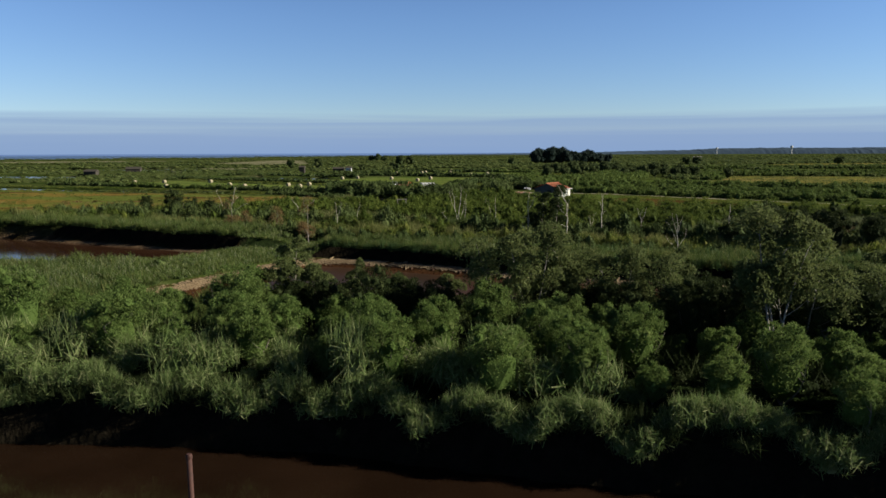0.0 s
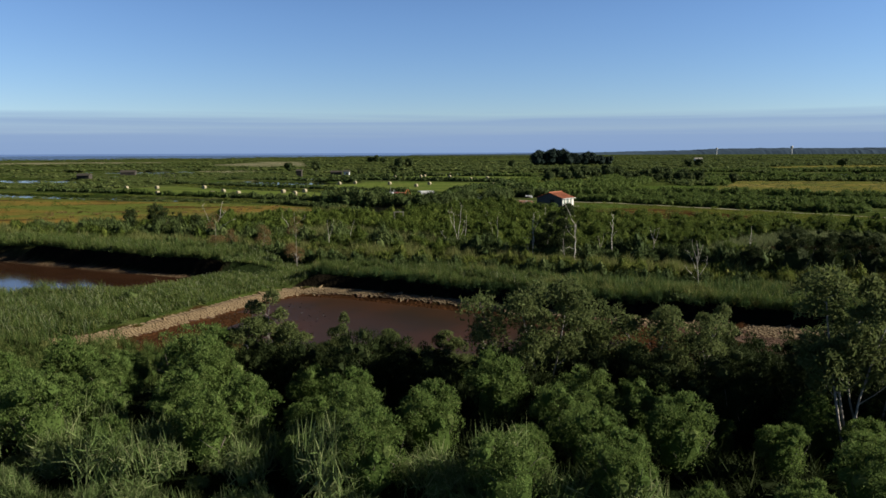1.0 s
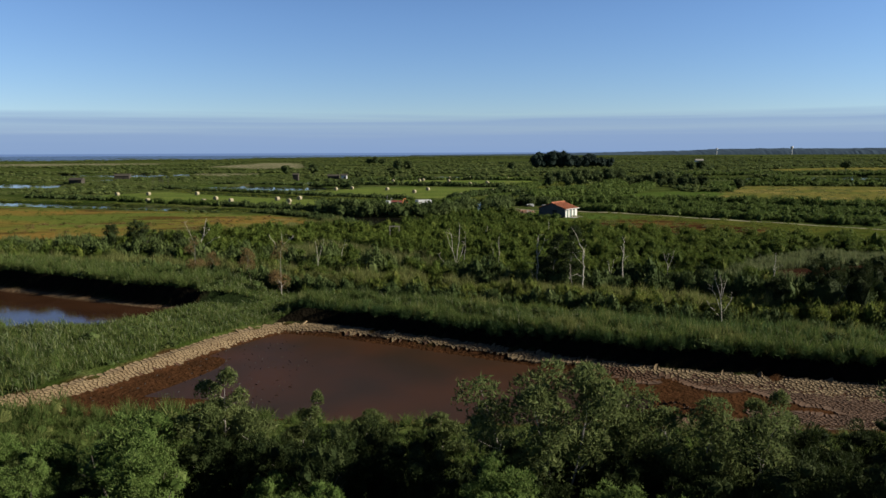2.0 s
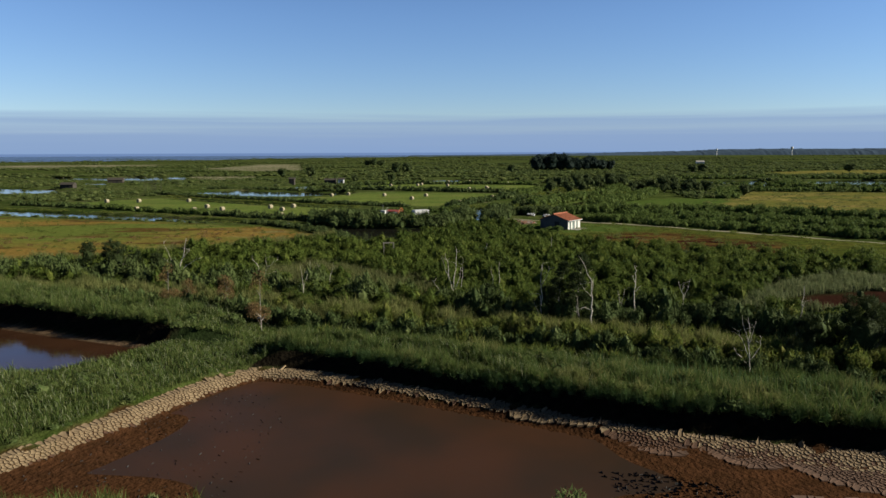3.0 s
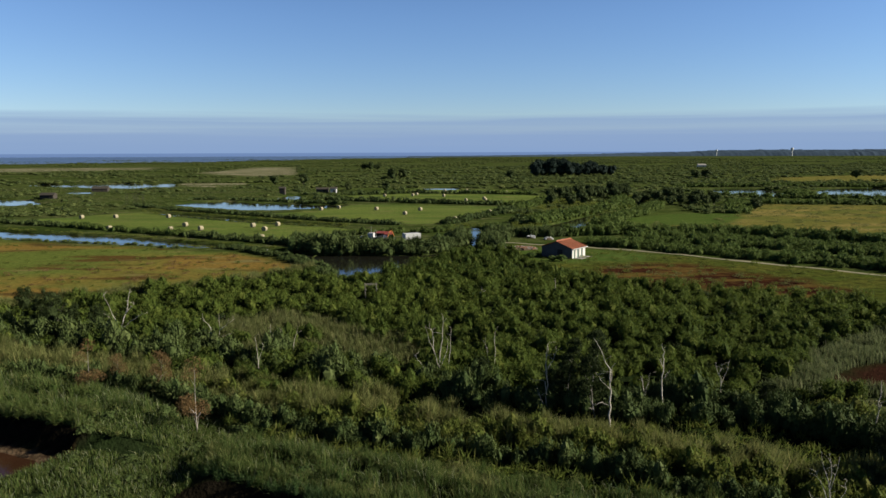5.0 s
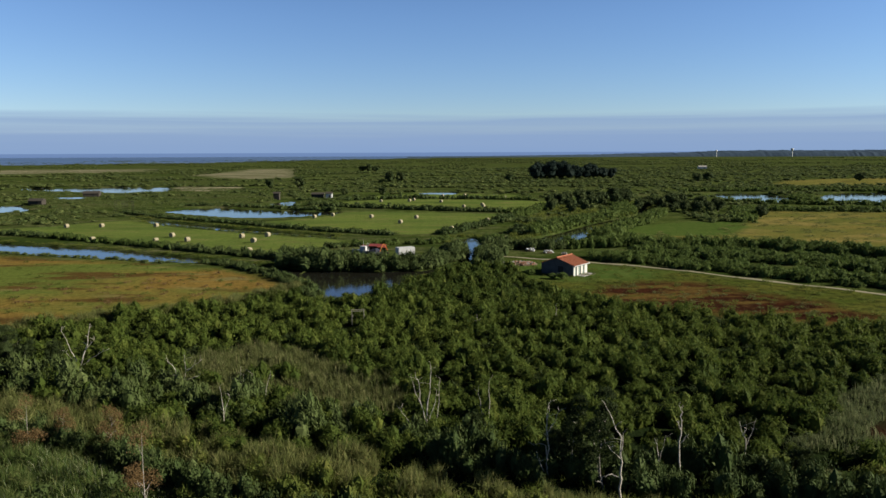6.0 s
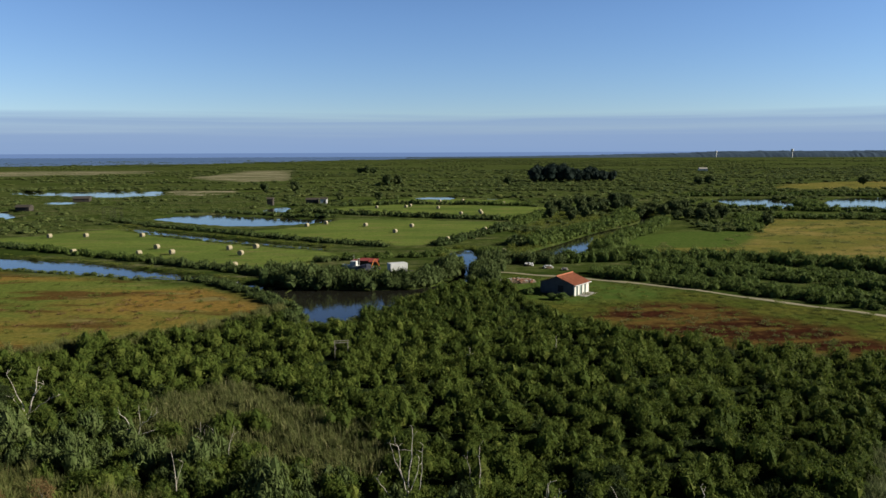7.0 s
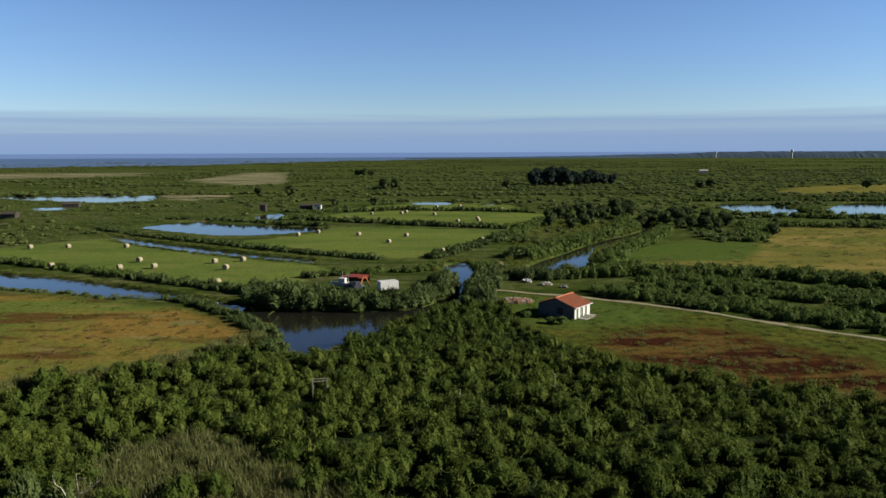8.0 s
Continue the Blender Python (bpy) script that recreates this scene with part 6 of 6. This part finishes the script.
def rubble(name, x, y, w, d, n, mats, label, seed, size):
    """A loose heap of broken blocks on a low mound."""
    r = random.Random(seed)
    ob = thing(name, pose(x, y, float(height(np.array([x]), np.array([y]))[0])), label, "rubble")
    bm = bmesh.new()
    bmesh.ops.create_icosphere(bm, subdivisions=3, radius=1.0, matrix=Matrix.Diagonal((w / 2, d / 2, 0.55, 1)))
    for v in bm.verts:
        v.co += Vector((0, 0, 0.12 * noise.noise(v.co * 1.7)))
    part("mound", bm_mesh("mound", bm, M_EARTH, True), ob)
    blocks = [boxed("block", m, (0, 0, 0, size * a, size * b, size * c), bevel=size * 0.08) for m in mats for a, b, c in ((1, 0.6, 0.4), (0.7, 0.7, 0.5), (1.3, 0.8, 0.25))]
    for k in range(n):
        a, q = r.uniform(0, 6.28), math.sqrt(r.random())
        px, py = math.cos(a) * q * w * 0.48, math.sin(a) * q * d * 0.48
        part("block", r.choice(blocks), ob, at=pose(px, py, 0.55 * math.sqrt(max(0, 1 - q * q)) + 0.04, r.uniform(-30, 30), r.uniform(-30, 30), r.uniform(0, 360)))
    return ob


tarp_heap()
rubble("rubble_heap", 21.0, 207.0, 8.0, 4.6, 90, (M_BRICK, M_CONCRETE), "heap of broken bricks and concrete beside the track", 3, 0.55)
rubble("stone_heap", 25.9, 228.6, 2.6, 1.8, 16, (M_WHITE,), "heap of white stone blocks by the river", 4, 0.7)
rubble("stone_heap", 29.8, 224.6, 2.6, 1.6, 14, (M_WHITE,), "heap of white stone blocks by the river", 5, 0.6)
rubble("stone_heap", 33.4, 221.8, 1.8, 1.2, 8, (M_CONCRETE,), "heap of pale stone blocks by the river", 6, 0.5)


def earth_mound():
    bm = bmesh.new()
    bmesh.ops.create_icosphere(bm, subdivisions=4, radius=1.0, matrix=Matrix.Diagonal((2.0, 7.0, 1.15, 1)))
    for v in bm.verts:
        v.co += v.co.normalized() * 0.3 * noise.noise(v.co * 0.8)
    ob = tagged(new("earth_mound", bm_mesh("earth_mound", bm, M_EARTH, True)), "bare brown mound of dug earth among bushes", "mound")
    ob.matrix_basis = pose(20.6, 253, -0.1, 0, 0, -12)


earth_mound()


# ---- gravel track ----
def track():
    pts = [Vector((*p, 0)) for p in TRACK]
    fine = []
    for a, b in zip(pts, pts[1:]):
        fine += [a.lerp(b, k / 8) for k in range(8)]
    fine.append(pts[-1])
    verts, faces = [], []
    for k, p in enumerate(fine):
        d = (fine[min(k + 1, len(fine) - 1)] - fine[max(k - 1, 0)]).normalized()
        for j in range(9):
            o = (j - 4) / 4 * (0.80 + 0.15 * math.sin(k * 0.7 + j))
            q = p + Vector((-d.y, d.x, 0)) * o
            verts.append((q.x, q.y, float(height(np.array([q.x]), np.array([q.y]))[0]) + 0.05 - 0.03 * (j in (2, 6)) - (0.09 if j in (0, 8) else 0)))
    for k in range(len(fine) - 1):
        for j in range(8):
            i = k * 9 + j
            faces.append((i, i + 1, i + 10, i + 9))
    tagged(new("road", mesh_of("road", verts, faces, M_GRAVEL, smooth=True)), "narrow pale gravel track past the hut", "track", kind="structure")


track()


# ---- timber stands, cabins, posts ----
def frame_stand(x, y, z, w, h, label, turn=0, M_TIMBER=M_TIMBER):
    ob = thing("timber_stand", pose(x, y, z, 0, 0, turn), label, "timber frame")
    for sx in (-1, 1):
        for sy in (-1, 1):
            part("post", boxed("post", M_TIMBER, (sx * w / 2, sy * w * 0.3, h / 2, 0.09, 0.09, h)), ob)
    for sy in (-1, 1):
        part("beam", boxed("beam", M_TIMBER, (0, sy * w * 0.3 + 0.13, h - 0.1, w + 0.3, 0.06, 0.08)), ob)
    for sx in (-1, 1):
        part("beam", boxed("beam", M_TIMBER, (sx * w / 2 + 0.12, 0, h * 0.62, 0.06, w * 0.7, 0.08)), ob)
    return ob


frame_stand(-8.2, 149.5, 0, 1.7, 2.4, "bleached wooden post frame standing in the shrubs", 8, M_PALETIMBER)
frame_stand(-133.5, 361, 0, 3.2, 5.0, "weathered wooden hide frame by the lake")
frame_stand(-130.0, 363, 0, 2.6, 4.4, "weathered wooden hide frame by the lake")


def cabin(x, y, w, d, h, wall, roof, label, turn=0, stilts=0.0):
    ob = thing("cabin", pose(x, y, 0, 0, 0, turn), label, "cabin")
    part("wall", boxed("wall", wall, (0, 0, stilts + h / 2, w, d, h)), ob)
    bm = bmesh.new()
    a = [bm.verts.new((-w / 2 - 0.3, y2, z2)) for y2, z2 in ((-d / 2 - 0.3, stilts + h), (0, stilts + h + d * 0.28), (d / 2 + 0.3, stilts + h))]
    b = [bm.verts.new((w / 2 + 0.3, v.co.y, v.co.z)) for v in a]
    bm.faces.new(a), bm.faces.new(b[::-1])
    for k in range(3):
        bm.faces.new((a[k], b[k], b[(k + 1) % 3], a[(k + 1) % 3]))
    bmesh.ops.recalc_face_normals(bm, faces=bm.faces)
    part("roof", bm_mesh("roof", bm, roof), ob)
    part("door", boxed("door", M_VOID, (0.15 * w, -d / 2 - 0.03, stilts + 0.95, 0.9, 0.05, 1.9)), ob, "dark doorway")
    if stilts:
        for sx in (-0.42, 0.42):
            for sy in (-0.42, 0.42):
                part("stilt", boxed("stilt", M_TIMBER, (sx * w, sy * d, stilts / 2 - 0.5, 0.2, 0.2, stilts + 1.0)), ob)
    return ob


cabin(-57.0, 446.5, 3.2, 3.4, 2.6, M_WHITE, M_TIMBER, "small cabin with a bright white front wall")
cabin(-63.5, 449, 6.5, 3.4, 2.2, M_TIMBER, M_TIMBER, "low dark timber shed next to a white cabin")
cabin(-195.5, 468, 8.5, 5.0, 1.8, M_TIMBER, M_TIMBER, "dark timber hide on the pond's shore", 10, 0.3)
cabin(-191, 402, 6.5, 4.0, 1.8, M_TIMBER, M_TIMBER, "dark timber hut on stilts at the pond", 0, 0.4)
cabin(-83, 436, 3.0, 3.0, 3.4, M_TIMBER, M_TIMBER, "small dark timber hide beside a pond")
cabin(368, 1080, 11, 7, 2.6, M_WHITE, M_CONCRETE, "distant long white house in the marsh", -5)


def tower(x, y, h, r):
    ob = thing("water_tower", pose(x, y, -2), "pale concrete water tower on the wooded horizon", "water tower")
    v, f = tube([(0, 0, 0), (0, 0, h * 0.62), (0, 0, h * 0.72)], [r * 0.5, r * 0.42, r * 0.5], 12)
    part("shaft", mesh_of("shaft", v, f, M_WHITE), ob)
    v, f = tube([(0, 0, h * 0.70), (0, 0, h * 0.78), (0, 0, h * 0.96), (0, 0, h)], [r * 0.5, r, r, r * 0.8], 16)
    part("tank", mesh_of("tank", v, f, M_WHITE), ob)


tower(1165, 3180, 30, 4.5)
tower(1428, 3060, 36, 5.5)
v, f = tube([(0, 0, 0), (0.03, 0, 3.2), (0, 0, 6.2)], [0.072, 0.07, 0.068], 10)
mooring = thing("mooring_post", pose(-6.15, 18.5, -2.2, 1.0, 0.5, 0), "rust-red iron mooring post standing in the river", "post")
part("pole", mesh_of("pole", v, f, M_RUSTIRON, smooth=True), mooring)
v, f = tube([(0, 0, 6.18), (0, 0, 6.26), (0, 0, 6.3)], [0.082, 0.082, 0.06], 10)
part("cap", mesh_of("cap", v, f, M_RUSTIRON), mooring, "worn iron cap")


# ---- cracked mud round the drying pond ----
def cell(k, x, y, near):
    """The irregular plate round one point: a square cut by the lines half-way to its neighbours."""
    poly = [(x[k] - 0.6, y[k] - 0.6), (x[k] + 0.6, y[k] - 0.6), (x[k] + 0.6, y[k] + 0.6), (x[k] - 0.6, y[k] + 0.6)]
    for j in near:
        nx, ny = x[j] - x[k], y[j] - y[k]
        c = (nx * (x[j] + x[k]) + ny * (y[j] + y[k])) / 2
        out = []
        for a, b in zip(poly, poly[1:] + poly[:1]):
            da, db = nx * a[0] + ny * a[1] - c, nx * b[0] + ny * b[1] - c
            if da <= 0:
                out.append(a)
            if (da < 0) != (db < 0):
                t = da / (da - db)
                out.append((a[0] + (b[0] - a[0]) * t, a[1] + (b[1] - a[1]) * t))
        poly = out
        if len(poly) < 3:
            return None
    return poly


def plate(corners, cx, cy, thick, shrink):
    """One mud plate, hollow on top, with its rim curled up: corners round its own middle."""
    ring = [((px - cx) * shrink, (py - cy) * shrink) for px, py in corners]
    n = len(ring)
    low = [(px, py, -thick) for px, py in ring]
    top = [(px * 0.96, py * 0.96, 0.025) for px, py in ring]
    inner = [(px * 0.55, py * 0.55, 0.0) for px, py in ring]
    faces = [tuple(range(2 * n, 3 * n))]
    for k in range(n):
        q = (k + 1) % n
        faces += [(k, q, n + q, n + k), (n + k, n + q, 2 * n + q, 2 * n + k)]
    return low + top + inner, faces


def mud_bank(label, x, y, wet, picked, seed, tight=(0.76, 0.90)):
    """Cracked plates at the given places; the picked ones are parts, the rest one crust."""
    ob = thing("mud_bank", pose(0, 0, 0), label, "mud bank")
    r, cells, rest = random.Random(seed), {}, {M_CRACKED: [], M_REDCRUST: []}
    for k in range(len(x)):
        cells.setdefault((int(x[k] // 1), int(y[k] // 1)), []).append(k)
    z = height(x, y)
    tip = np.degrees(np.arctan((height(x, y + 0.25) - height(x, y - 0.25)) / 0.5)), -np.degrees(np.arctan((height(x + 0.25, y) - height(x - 0.25, y)) / 0.5))
    for k in range(len(x)):
        if z[k] < -0.80:
            continue
        c = (int(x[k] // 1), int(y[k] // 1))
        near = sorted((j for a in (-1, 0, 1) for b in (-1, 0, 1) for j in cells.get((c[0] + a, c[1] + b), ()) if j != k), key=lambda j: (x[j] - x[k]) ** 2 + (y[j] - y[k]) ** 2)[:10]
        poly = cell(k, x, y, near)
        if not poly:
            continue
        if x[k] < 10 and wet[k] > 0.42:
            continue
        mat = M_REDCRUST if wet[k] + r.uniform(-0.25, 0.25) > 0.5 else M_CRACKED
        pv, pf = plate(poly, x[k], y[k], 0.10, r.uniform(*tight))
        at = pose(x[k], y[k], float(z[k]) + r.uniform(0.012, 0.035), tip[0][k] + r.uniform(-2, 2), tip[1][k] + r.uniform(-2, 2), 0)
        if picked[k]:
            part("plate", mesh_of("plate", pv, pf, mat), ob, at=at)
        else:
            rest[mat].append(([at @ Vector(p) for p in pv], pf))
    for mat, pieces in rest.items():
        if pieces:
            tagged(part("crust", mesh_of("crust", *joined(pieces), mat), ob), kind="stuff")


r = np.random.default_rng(12)
x, y = scatter([(-34, 58), (-34, 66), (-20, 88), (-10, 88), (42, 66), (42, 56), (14, 57), (12, 70), (-14, 80), (-26, 60)], 95.0, r)
d = -edge_distance(POND, x, y)
wide = np.interp(x, [-30, -16, -12, -8, 9, 16, 22, 40], [1.9, 1.8, 1.6, 1.1, 1.1, 1.5, 3.6, 9.0])
ok = (d > 0.05) & (d < wide + (0.25 + 0.9 * smooth01(9, 16, x)) * wobble(x, y, 0.9)) & ((y > 61) | (x > 14))
x, y, d, wide = x[ok], y[ok], d[ok], wide[ok]
ok = thinned(x, y, 0.20)
x, y, d, wide = x[ok], y[ok], d[ok], wide[ok]
rank = np.argsort(np.argsort(np.hypot(x + 18, y - 79)))
mud_bank("pale cracked dried mud along the pond's shore", x, y, np.clip(d / wide * 1.25 - 0.25 - 0.35 * (x < 10) + 0.3 * smooth01(13, 17, x), 0, 1), rank < 290, 8)


# dark stubble and flecks in the pond's mud
r = np.random.default_rng(31)
x, y = scatter([(-25, 64), (-19, 77), (-13, 79), (-9, 70), (-11, 60), (-22, 61)], 2.2, r, 0.4)
x2, y2 = scatter([(10.5, 63.6), (14, 63.4), (17.5, 61), (17, 58.8), (13.5, 59.0), (11, 61)], 14.0, r, 0.16)
x, y = np.concatenate([x, x2]), np.concatenate([y, y2])
n = len(x)
a, h = r.normal(size=n) * 0.5 + 1.9, r.uniform(0.02, 0.08, n) * np.where(x > 5, 2.0, 1.0)
base = np.stack([x, y, np.maximum(height(x, y), -0.80) - 0.02], -1)
s = np.stack([np.cos(a), np.sin(a), 0 * a], -1) * r.uniform(0.06, 0.24, n)[:, None]
top = base + np.stack([r.normal(size=n) * 0.03, r.normal(size=n) * 0.03, h], -1)
v = np.stack([base - s, base + s, top + s * 0.5, top - s * 0.4], 1).reshape(-1, 3)
tagged(new("stubble", mesh_of("stubble", v, np.arange(n * 4).reshape(-1, 4), M_VOID)), "dark stubble and rotten stalks in the pond mud", "stubble", kind="stuff")
